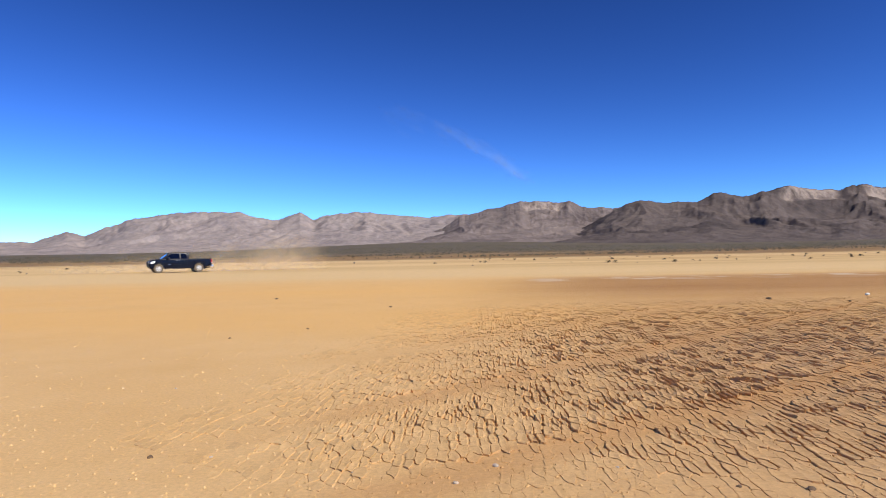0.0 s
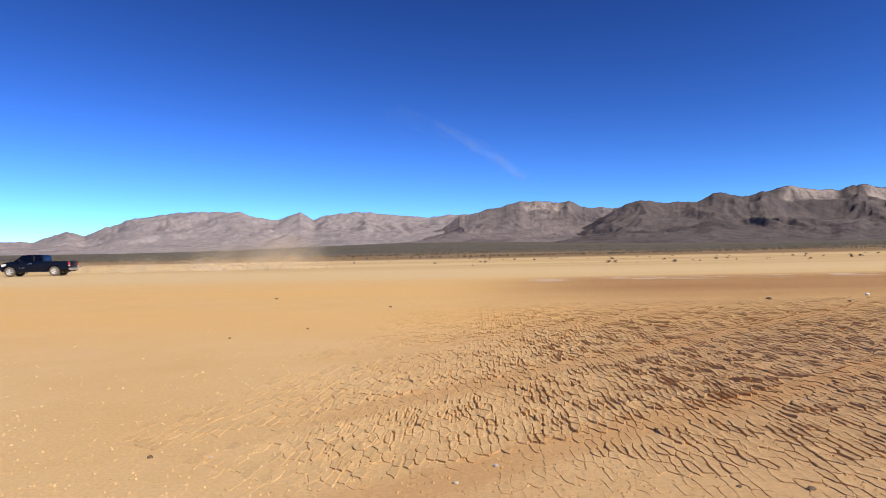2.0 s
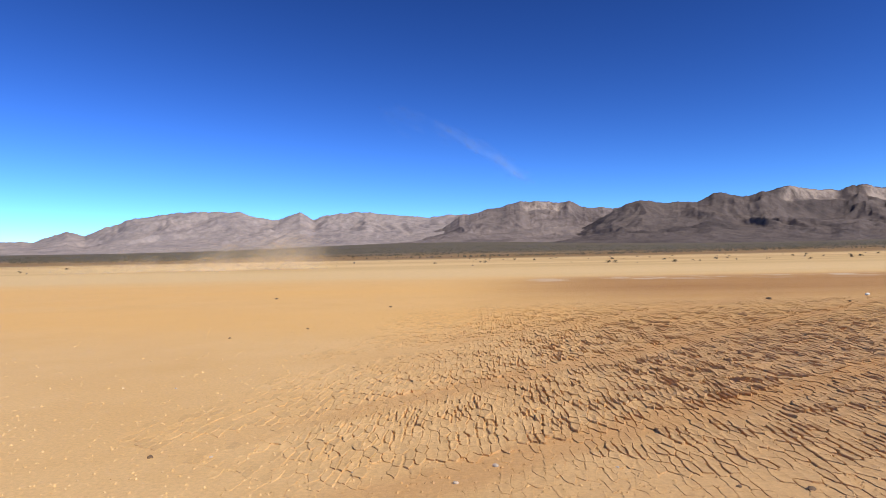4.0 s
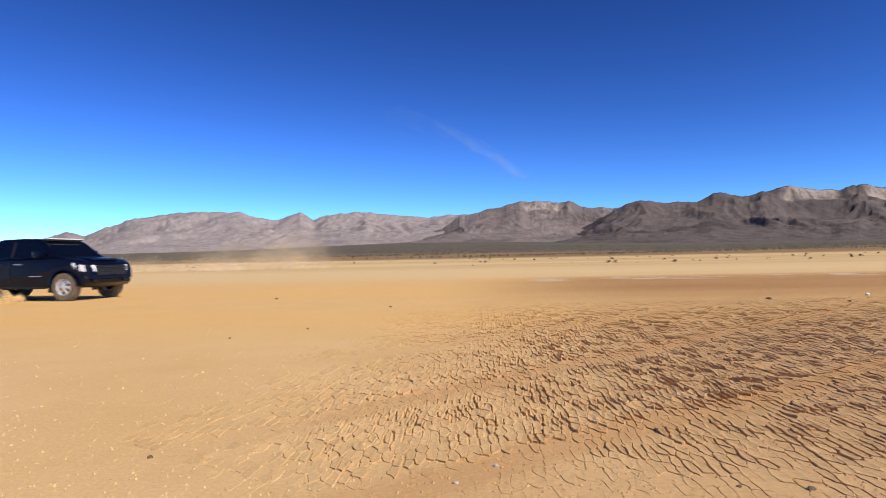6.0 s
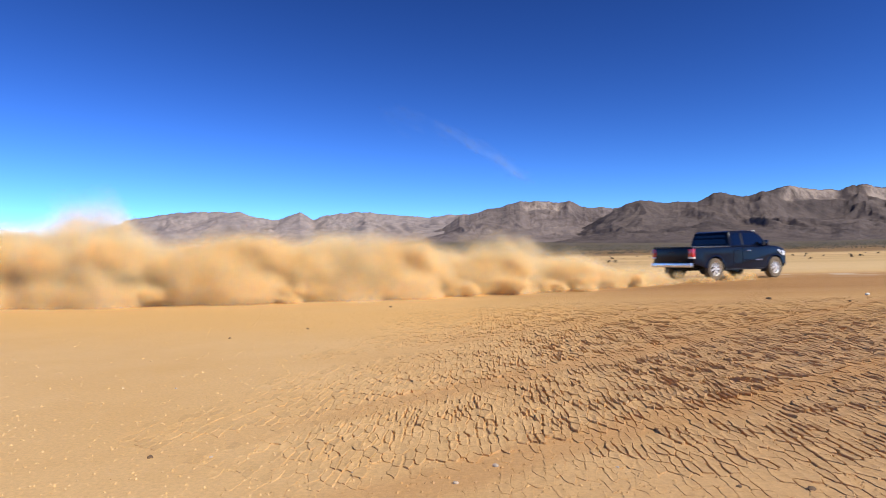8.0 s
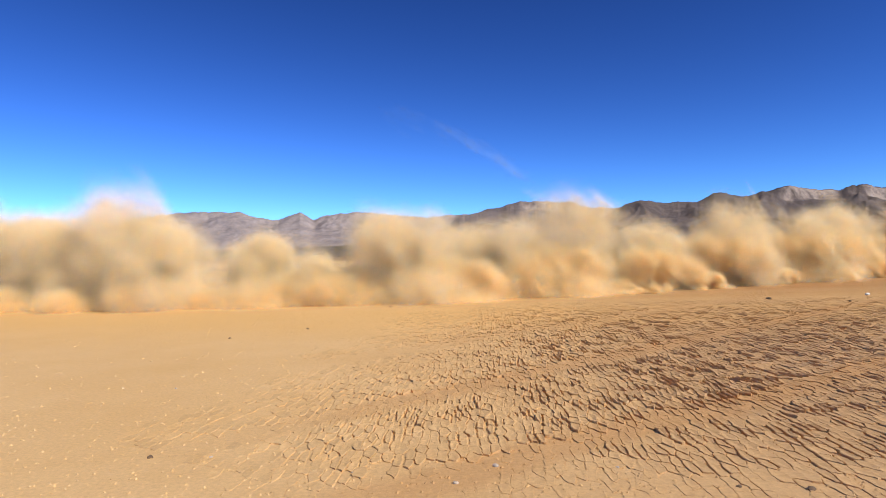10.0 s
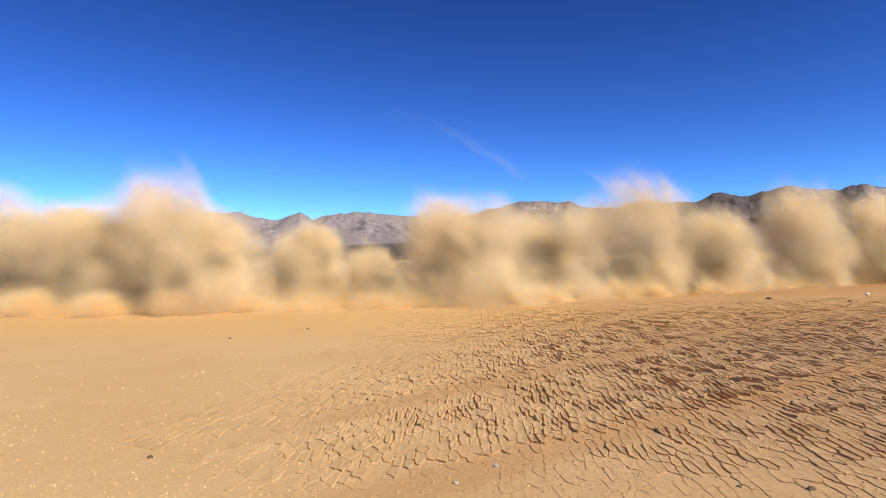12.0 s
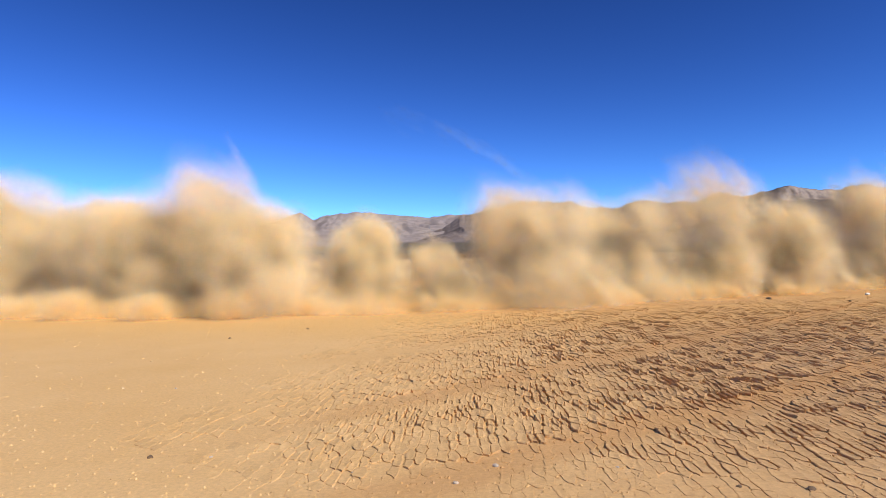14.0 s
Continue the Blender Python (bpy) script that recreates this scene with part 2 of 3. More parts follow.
def bm_box(bm, cx, cy, cz, sx, sy, sz, bevel=0.0, rot=None):
    m = Matrix.Translation((cx, cy, cz)) @ (rot or Matrix.Identity(4)) @ Matrix.Diagonal((sx, sy, sz, 1))
    made = bmesh.ops.create_cube(bm, size=1.0, matrix=m)
    if bevel:
        edges = list({e for v in made["verts"] for e in v.link_edges})
        bmesh.ops.bevel(bm, geom=edges, offset=bevel, segments=2, affect="EDGES", profile=0.6)
    return bm


def bm_extrude_side(outline, y0, y1, bevel=0.0, seg=2):
    """A side outline (x, z) made solid from y0 to y1."""
    bm = bmesh.new()
    a = [bm.verts.new((x, y0, z)) for x, z in outline]
    b = [bm.verts.new((x, y1, z)) for x, z in outline]
    bm.faces.new(a)
    bm.faces.new(list(reversed(b)))
    n = len(a)
    for i in range(n):
        bm.faces.new((a[i], b[i], b[(i + 1) % n], a[(i + 1) % n]))
    bmesh.ops.recalc_face_normals(bm, faces=bm.faces)
    if bevel:
        caps = [e for e in bm.edges if abs(e.verts[0].co.y - e.verts[1].co.y) < 1e-6]
        bmesh.ops.bevel(bm, geom=caps, offset=bevel, segments=seg, affect="EDGES", profile=0.6)
    return bm


def bm_lathe(profile, segs, axis_y=0.0):
    """Turn (radius, y) points round the y axis."""
    bm = bmesh.new()
    rings = []
    for r, y in profile:
        rings.append([bm.verts.new((r * math.cos(2 * math.pi * i / segs), y, r * math.sin(2 * math.pi * i / segs))) for i in range(segs)])
    for a, b in zip(rings, rings[1:]):
        for i in range(segs):
            bm.faces.new((a[i], a[(i + 1) % segs], b[(i + 1) % segs], b[i]))
    return bm


# ---- ground ----
def ground_height(x, y):
    r = math.hypot(x, y)
    rise = max(0.0, r - 260.0)
    fan = 0.5 + 0.5 * math.exp(-(x / max(1.0, abs(y)) / 0.3) ** 2)      # the fan is highest ahead
    z = 0.0255 * fan * rise * rise / (rise + 220.0)
    if r < 200.0:
        z += 0.012 * noise.noise(Vector((x * 0.25, y * 0.25, 3.1))) * min(1.0, max(0.0, r - 14.0) / 10.0)
    return z


def lake_bed():
    segs, radii, r = 288, [], 0.5
    while r < 4950.0:
        radii.append(r)
        r *= 1.075
    radii.append(4950.0)
    verts, faces = [(0.0, 0.0, 0.0)], []
    for r in radii:
        for i in range(segs):
            a = 2 * math.pi * i / segs
            x, y = r * math.cos(a), r * math.sin(a)
            verts.append((x, y, ground_height(x, y)))
    for i in range(segs):
        faces.append((0, 1 + i, 1 + (i + 1) % segs))
    for k in range(len(radii) - 1):
        p, q = 1 + k * segs, 1 + (k + 1) * segs
        for i in range(segs):
            j = (i + 1) % segs
            faces.append((p + i, q + i, q + j, p + j))
    ob = new("ground", mesh_from("ground", verts, faces, M_SOIL, True))
    return tagged(ob, "dry tan lake bed of fine silt", "ground", kind="structure")


ground = lake_bed()


# ---- mountains ----
def skyline(knots, u):
    us, vs = knots[0::2], knots[1::2]
    return float(np.interp(u, us, vs))


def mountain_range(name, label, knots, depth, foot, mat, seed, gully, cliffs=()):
    """A range whose crest, seen from the lake bed, follows the knots (slope across, slope up)."""
    u0, u1 = knots[0], knots[-2]
    cols, rows, back = 460, 84, 5
    verts, faces, cliff = [], [], []
    off = Vector((seed * 17.3, seed * 5.1, seed * 2.7))
    for i in range(cols + 1):
        u = u0 + (u1 - u0) * i / cols
        crest = skyline(knots, u) * depth + 1.14
        rough = 10.0 * noise.fractal(Vector((u * 60.0, seed, 0.0)), 0.8, 2.1, 5)
        cap = 0.0
        for c0, c1 in cliffs:
            cap = max(cap, min(1.0, max(0.0, min(u - c0, c1 - u) / 0.015)))
        for j in range(rows + back + 1):
            t = j / rows
            d = foot + (depth - foot) * t
            x = u * d
            base = ground_height(x, d) - 3.0
            if t <= 1.0:
                w = Vector((x * 0.0028, d * 0.0023, 0.0)) + off
                warp = noise.noise_vector(w * 0.9) * 0.8
                rid = noise.ridged_multi_fractal(Vector((w.x + warp.x, w.y + warp.y, 1.3)), 0.9, 2.1, 5, 1.0, 2.0) / 2.4
                rid = min(1.25, max(0.0, rid))
                shape = t ** (1.2 + 0.35 * noise.noise(Vector((u * 7.0, t * 1.5, seed))))
                if cap:
                    step = 0.82 * min(1.0, (t / 0.93)) ** 1.25 + (0.18 if t > 0.97 else 0.18 * max(0.0, (t - 0.935) / 0.035))
                    shape = shape * (1 - cap) + step * cap
                cut = 1.0 - gully * (1.0 - rid) * math.sin(math.pi * min(1.0, t * 0.97)) ** 0.8
                z = base + (crest - base) * shape * cut
                z += 9.0 * noise.fractal(Vector((x * 0.012, d * 0.012, seed)), 0.7, 2.0, 5) * min(1.0, t * 4) * (1 - t)
                z += rough * t ** 7
                cliff.append(cap if 0.93 < t < 0.992 else 0.0)
            else:
                z = base + (crest + rough - base) * (1.0 - 0.9 * (t - 1.0) * rows / back)
                cliff.append(0.0)
            verts.append((x, d, z))
    n = rows + back + 1
    for i in range(cols):
        for j in range(n - 1):
            a = i * n + j
            faces.append((a, a + n, a + n + 1, a + 1))
    me = mesh_from(name, verts, faces, mat, True)
    att = me.attributes.new("cliff", "FLOAT", "POINT")
    att.data.foreach_set("value", cliff)
    return tagged(new(name, me), label, "mountain")


WEST = (-1.0, 0.030, -0.82, 0.034, -0.713, 0.0364, -0.660, 0.0345, -0.604, 0.0518, -0.576, 0.0440, -0.508, 0.0691,
        -0.440, 0.0786, -0.372, 0.0809, -0.331, 0.0793, -0.304, 0.0715, -0.263, 0.0650, -0.244, 0.0715, -0.228, 0.0764, -0.208, 0.0630,
        -0.185, 0.0709, -0.140, 0.0745, -0.085, 0.0717, -0.022, 0.0651, 0.028, 0.0668, 0.10, 0.062, 0.17, 0.05)
MIDDLE = (-0.09, 0.012, -0.04, 0.028, 0.0, 0.045, 0.028, 0.0660, 0.069, 0.0752, 0.098, 0.080, 0.128, 0.0868, 0.205, 0.0855,
          0.237, 0.0750, 0.265, 0.0746, 0.31, 0.072, 0.38, 0.055)
EAST = (0.17, 0.012, 0.21, 0.032, 0.255, 0.058, 0.290, 0.0770, 0.321, 0.0886, 0.360, 0.0816, 0.410, 0.0816, 0.437, 0.0956, 0.496, 0.0928,
        0.560, 0.1062, 0.632, 0.0976, 0.678, 0.1077, 0.713, 0.1053, 0.80, 0.098, 0.92, 0.108, 1.05, 0.09)
mountain_range("mountain_range", "grey-brown desert mountain range beyond the lake bed, its colour paled for haze", WEST, 4650.0, 3300.0, M_ROCK_WEST, 1.0, 0.62)
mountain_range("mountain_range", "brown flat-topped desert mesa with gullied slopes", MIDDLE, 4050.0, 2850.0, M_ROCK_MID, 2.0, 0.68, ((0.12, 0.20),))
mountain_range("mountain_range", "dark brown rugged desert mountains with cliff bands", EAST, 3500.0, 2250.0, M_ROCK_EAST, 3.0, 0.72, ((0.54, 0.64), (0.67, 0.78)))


# ---- scrub ----
def leaf_clump(verts, faces, rng, x, y, z, w, h, leaves, size):
    for _ in range(leaves):
        a, b = rng.uniform(0, 2 * math.pi), rng.uniform(0.0, 1.0)
        rad = w * 0.5 * math.sqrt(rng.random()) * (1.15 - 0.5 * b)
        p = Vector((x + rad * math.cos(a), y + rad * math.sin(a), z + h * b))
        d1 = Vector((rng.gauss(0, 1), rng.gauss(0, 1), rng.gauss(0, 1))).normalized() * size * rng.uniform(0.6, 1.3)
        d2 = d1.orthogonal().normalized() * size * rng.uniform(0.35, 0.8)
        k = len(verts)
        verts += [tuple(p - d1), tuple(p + d2), tuple(p + d1), tuple(p - d2)]
        faces.append((k, k + 1, k + 2, k + 3))


def far_scrub():
    rng = random.Random(5)
    verts, faces = [], []
    for _ in range(12000):
        d = 300.0 * (4.0 ** rng.random())
        u = rng.uniform(-0.95, 0.95)
        x, y = u * d, d
        if noise.noise(Vector((x * 0.006, y * 0.012, 7.0))) < 0.12 - 0.5 * (d - 300.0) / 300.0:
            continue
        w = rng.uniform(0.6, 1.4)
        leaf_clump(verts, faces, rng, x, y, ground_height(x, y) - 0.05, w, w * rng.uniform(0.5, 0.8), 8, w * 0.3)
    return tagged(new("desert_scrub", mesh_from("desert_scrub", verts, faces, M_LEAF)), "distant belt of dark olive desert scrub", "scrub", kind="stuff")


far_scrub()


def shrub_model(seed):
    rng = random.Random(seed)
    root = empty("desert_shrub")
    verts, faces = [], []
    for k in range(4):
        a = rng.uniform(0, 6.28)
        leaf_clump(verts, faces, rng, 0.16 * math.cos(a), 0.10 * math.sin(a), 0.02, 0.34, rng.uniform(0.18, 0.34), 55, 0.028)
    crown = new("crown", mesh_from("crown", verts, faces, M_LEAF))
    crown.parent = root
    bm = bmesh.new()
    for k in range(9):
        a, lean = rng.uniform(0, 6.28), rng.uniform(0.1, 0.8)
        top = Vector((math.cos(a) * lean * 0.3, math.sin(a) * lean * 0.3, rng.uniform(0.2, 0.36)))
        rot = top.to_track_quat("Z", "Y").to_matrix().to_4x4()
        bmesh.ops.create_cone(bm, segments=5, radius1=0.010, radius2=0.003, depth=top.length, matrix=Matrix.Translation(top / 2) @ rot)
    part("twigs", bm, M_TWIG, root)
    return tagged(root, "small dry dark shrub on pale lake bed", "shrub", "shrubs on the lake bed")


def shrubs():
    rng = random.Random(9)
    models = [shrub_model(s) for s in (1, 2, 3)]
    spots = []
    for k in range(78):
        d = rng.uniform(64.0, 170.0)
        u = rng.uniform(-0.02, 0.76) if k < 62 else rng.uniform(-0.72, 0.1)
        spots.append((u * d, d))
    spots += [(40.0, 77.0), (41.5, 79.0), (36.0, 82.0), (30.5, 86.0), (52.0, 79.0), (5.5, 92.0), (6.3, 93.0), (53.5, 92.0)]
    for k, (x, y) in enumerate(spots):
        m = models[k % 3]
        place = pose(x, y, ground_height(x, y) - 0.01, 0, 0, rng.uniform(0, 360))
        if k < 3:
            m.matrix_basis = place
        else:
            c = copy_thing(m, place)
            s = rng.choice((0.4, 0.55, 0.7, 1.0))
            c.scale = (s * rng.uniform(1.0, 1.5), s * rng.uniform(1.0, 1.5), s * 0.9)


shrubs()


# ---- pickup truck ----
def arc(cx, cz, r, a0, a1, n):
    return [(cx + r * math.cos(radians(a0 + (a1 - a0) * i / n)), cz + r * math.sin(radians(a0 + (a1 - a0) * i / n))) for i in range(n + 1)]


def taper(bm, z0, z1, inset, x_in=0.0):
    for v in bm.verts:
        k = min(1.0, max(0.0, (v.co.z - z0) / (z1 - z0)))
        v.co.y *= 1.0 - inset * k
    return bm


WHEEL_R, HALF = 0.42, 0.98
FRONT, REAR = 1.86, -1.69


def build_truck():
    root = empty("pickup_truck")
    tagged(root, "dark blue extended-cab pickup truck driving across dry lake bed", "truck")
    # lower body with round wheel arches
    out = [(-2.86, 0.62), (-2.88, 1.26), (-0.80, 1.27), (0.9, 1.28), (1.58, 1.30), (1.95, 1.28), (2.40, 1.20), (2.60, 1.10), (2.68, 0.92), (2.70, 0.66), (2.44, 0.54)]
    out += arc(FRONT, 0.42, 0.49, 14, 174, 14)
    out += [(1.33, 0.40), (-1.17, 0.40)]
    out += arc(REAR, 0.42, 0.49, 2, 174, 14)
    bm = bm_extrude_side(out, -HALF, HALF, 0.05, 3)
    for v in bm.verts:
        k = max(0.0, (v.co.z - 0.95) / 0.35)
        v.co.y *= 1.0 - 0.035 * min(1.0, k)
        f = max(0.0, (v.co.x - 1.9) / 0.8)
        v.co.y *= 1.0 - 0.11 * f * f
    part("body", bm, M_PAINT, root)
    # bed: dark floor pan and rail caps above the body
    bm = bmesh.new()
    bm_box(bm, -1.85, 0, 1.275, 2.02, 1.62, 0.012)
    part("bed_floor", bm, M_BLACK, root, "black bed liner")
    for s in (-1, 1):
        bm = bmesh.new()
        bm_box(bm, -1.84, s * 0.885, 1.285, 2.06, 0.12, 0.035, 0.012)
        # right cap grey, left cap black
        part("bed_rail", bm, M_GREY if s < 0 else M_BLACK, root, "bed rail cap")
    bm = bmesh.new()
    bm_box(bm, -2.885, 0, 0.98, 0.05, 1.62, 0.52, 0.02)
    tail = part("tailgate", bm, M_PAINT, root)
    bm = bmesh.new()
    bm_box(bm, -2.915, 0, 1.08, 0.02, 0.26, 0.08, 0.008)
    part("latch", bm, M_BLACK, tail)
    # cab
    cab = [(-0.82, 1.25), (-0.79, 1.62), (-0.72, 1.83), (-0.54, 1.88), (0.30, 1.90), (0.78, 1.875), (1.00, 1.79), (1.62, 1.29)]
    bm = bm_extrude_side(cab, -0.93, 0.93, 0.05, 3)
    taper(bm, 1.28, 1.88, 0.17)
    part("cab", bm, M_PAINT, root)

    def side_y(z):
        return 0.93 * (1.0 - 0.17 * min(1.0, max(0.0, (z - 1.28) / 0.60)))

    def pane(name, pts, s, mat, label="", proud=0.006):
        bm = bmesh.new()
        a = [bm.verts.new((x, s * (side_y(z) + proud), z)) for x, z in pts]
        b = [bm.verts.new((x, s * (side_y(z) - 0.02), z)) for x, z in pts]
        bm.faces.new(a)
        bm.faces.new(list(reversed(b)))
        for i in range(len(a)):
            bm.faces.new((a[i], a[(i + 1) % len(a)], b[(i + 1) % len(a)], b[i]))
        return part(name, bm, mat, root, label, False)

    for s in (-1, 1):
        pane("side_window", [(0.02, 1.33), (1.30, 1.34), (1.22, 1.47), (0.90, 1.73), (0.74, 1.78), (0.06, 1.79)], s, M_GLASS, "dark tinted front door glass")
        pane("side_window", [(-0.64, 1.33), (-0.13, 1.33), (-0.12, 1.79), (-0.50, 1.77), (-0.60, 1.68)], s, M_GLASS, "dark tinted rear door glass")
        pane("door_pillar", [(-0.095, 1.33), (-0.02, 1.33), (0.005, 1.79), (-0.085, 1.79)], s, M_BLACK, "black door pillar", 0.010)
        for x0, x1 in ((-0.64, -0.12), (-0.10, 1.16)):
            # shut lines as thin recessed-looking seals
            bm = bmesh.new()
            bm_box(bm, x0, s * 0.977, 0.86, 0.012, 0.012, 0.74)
            part("door_seam", bm, M_BLACK, root)
        bm = bmesh.new()
        bm_box(bm, 0.22, s * 0.985, 1.115, 0.27, 0.045, 0.04, 0.015)
        part("door_handle", bm, M_CHROME, root, "chrome door handle")
        bm = bmesh.new()
        bm_box(bm, -0.36, s * 0.985, 1.115, 0.10, 0.035, 0.035, 0.012)
        part("door_handle", bm, M_BLACK, root)
        bm = bmesh.new()
        bm_box(bm, 0.52, s * 0.988, 0.745, 1.16, 0.022, 0.035, 0.008)
        part("side_moulding", bm, M_PAINT, root)
        bm = bmesh.new()
        bm_box(bm, 0.86, s * 1.001, 0.748, 0.46, 0.012, 0.026, 0.004)
        part("door_badge", bm, M_CHROME, root, "silver badge strip on the door")
        bm = bmesh.new()
        bm_box(bm, 1.06, s * 1.10, 1.40, 0.15, 0.20, 0.23, 0.05)
        bm_box(bm, 1.10, s * 0.97, 1.36, 0.07, 0.14, 0.05, 0.015)
        mir = part("wing_mirror", bm, M_PAINT, root)
        bm = bmesh.new()
        bm_box(bm, 0.98, s * 1.10, 1.40, 0.012, 0.155, 0.18, 0.004)
        part("mirror_glass", bm, M_CHROME, mir)
        bm = bmesh.new()
        bm_box(bm, 0.0, s * 0.93, 0.40, 2.36, 0.12, 0.06, 0.02)
        part("rocker_panel", bm, M_BLACK, root)
        # lamps
        bm = bm_extrude_side([(2.24, 1.15), (2.67, 1.06), (2.71, 0.87), (2.30, 0.90)], s * 0.62, s * 0.93, 0.02)
        for v in bm.verts:
            if abs(v.co.y) > 0.8:
                v.co.x -= 0.14
        head = part("headlight", bm, M_LAMP, root, "clear headlight")
        bm = bm_extrude_side([(2.13, 1.10), (2.24, 1.11), (2.28, 0.92), (2.20, 0.93)], s * 0.90, s * 0.952, 0.008)
        part("turn_signal", bm, M_LAMP, head, "clear turn signal")
        bm = bmesh.new()
        bm_box(bm, -2.86, s * 0.875, 1.03, 0.13, 0.19, 0.36, 0.02)
        lamp = part("tail_light", bm, M_RED, root, "red tail light")
        bm = bmesh.new()
        bm_box(bm, -2.862, s * 0.875, 0.875, 0.132, 0.192, 0.06, 0.01)
        part("reverse_light", bm, M_LAMP, lamp)
        bm = bmesh.new()
        bm_box(bm, 2.62, s * 0.62, 0.60, 0.10, 0.16, 0.10, 0.02)
        part("fog_lamp", bm, M_GLASS, root)
        for wx in (FRONT, REAR):
            # arch lip
            bm = bmesh.new()
            prof = arc(wx, 0.42, 0.495, 8, 172, 16)
            prof2 = arc(wx, 0.42, 0.55, 8, 172, 16)
            for (a, b), (c, d) in zip(zip(prof, prof[1:]), zip(prof2, prof2[1:])):
                q = [bm.verts.new((p[0], s * y, p[1])) for p, y in ((a, 1.0), (b, 1.0), (d, 0.985), (c, 0.985))]
                bm.faces.new(q)
                q = [bm.verts.new((p[0], s * y, p[1])) for p, y in ((a, 0.90), (b, 0.90), (b, 1.0), (a, 1.0))]
                bm.faces.new(q)
            bmesh.ops.remove_doubles(bm, verts=bm.verts, dist=1e-4)
            part("wheel_arch", bm, M_PAINT, root)
            bm = bmesh.new()
            bm_box(bm, wx - 0.56, s * 0.84, 0.42, 0.02, 0.24, 0.34, 0.005)
            part("mud_flap", bm, M_BLACK, root)
    # windshield and rear glass
    def sheet(name, a, b, wa, wb, mat, label):
        d = Vector((b[0] - a[0], 0, b[1] - a[1])).normalized()
        n = Vector((d.z, 0, -d.x)) * (1 if name == "windshield" else -1)
        bm = bmesh.new()
        top = [bm.verts.new(Vector((p[0], y, p[1])) + n * 0.008) for p, y in ((a, -wa), (a, wa), (b, wb), (b, -wb))]
        low = [bm.verts.new(Vector((p[0], y, p[1])) - n * 0.02) for p, y in ((a, -wa), (a, wa), (b, wb), (b, -wb))]
        bm.faces.new(top)
        bm.faces.new(list(reversed(low)))
        for i in range(4):
            bm.faces.new((top[i], top[(i + 1) % 4], low[(i + 1) % 4], low[i]))
        part(name, bm, mat, root, label, False)

    sheet("windshield", (1.55, 1.345), (1.03, 1.755), 0.82, 0.72, M_GLASS, "tinted windshield reflecting the sky")
    sheet("rear_window", (-0.812, 1.38), (-0.765, 1.72), 0.74, 0.68, M_GLASS, "dark rear window")
    # hood bulge, cowl, roof lamp bar
    bm = bmesh.new()
    bm_box(bm, 2.02, 0, 1.262, 0.86, 1.05, 0.06, 0.028, Matrix.Rotation(radians(5.5), 4, "Y"))
    part("hood", bm, M_PAINT, root)
    bm = bmesh.new()
    bm_box(bm, 0.94, 0, 1.85, 0.15, 1.30, 0.06, 0.02)
    bar = part("light_bar", bm, M_BLACK, root, "roof light bar with white top")
    bm = bmesh.new()
    bm_box(bm, 0.97, 0, 1.888, 0.16, 1.28, 0.03, 0.008)
    part("light_bar_lens", bm, M_WHITE_STONE, bar, "white strip")
    # nose
    bm = bm_extrude_side([(2.60, 1.06), (2.72, 1.02), (2.745, 0.76), (2.64, 0.74)], -0.60, 0.60, 0.02)
    grille = part("grille", bm, M_BLACK, root)
    for k in range(4):
        bm = bmesh.new()
        bm_box(bm, 2.735, 0, 0.80 + k * 0.065, 0.03, 1.10, 0.018, 0.004)
        part("grille_bar", bm, M_DARKMETAL, grille)
    bm = bm_extrude_side([(2.44, 0.80), (2.74, 0.78), (2.80, 0.70), (2.79, 0.52), (2.66, 0.42), (2.40, 0.46)], -0.93, 0.93, 0.04)
    for v in bm.verts:
        v.co.x -= 0.20 * (abs(v.co.y) / 0.93) ** 3
    part("front_bumper", bm, M_PAINT, root)
    bm = bmesh.new()
    bm_box(bm, -2.93, 0, 0.60, 0.18, 1.86, 0.17, 0.04)
    part("rear_bumper", bm, M_CHROME, root, "dusty chrome rear bumper")
    bm = bmesh.new()
    bm_box(bm, -2.0, -0.35, 0.42, 1.9, 0.09, 0.09, 0.03)
    bm_box(bm, -2.86, -0.35, 0.42, 0.3, 0.07, 0.07, 0.02)
    part("exhaust", bm, M_DARKMETAL, root)
    bm = bmesh.new()
    bm_box(bm, 0.0, 0.0, 0.46, 4.9, 0.9, 0.16, 0.03)
    bm_box(bm, FRONT, 0, 0.42, 0.10, 1.5, 0.10)
    bm_box(bm, REAR, 0, 0.42, 0.12, 1.5, 0.12)
    part("chassis", bm, M_DARKMETAL, root)
    # wheel well liners
    for wx in (FRONT, REAR):
        bm = bmesh.new()
        bm_box(bm, wx, 0, 0.66, 1.02, 1.30, 0.5, 0.1)
        part("wheel_well", bm, M_BLACK, root)
    # wheels
    wheels = []
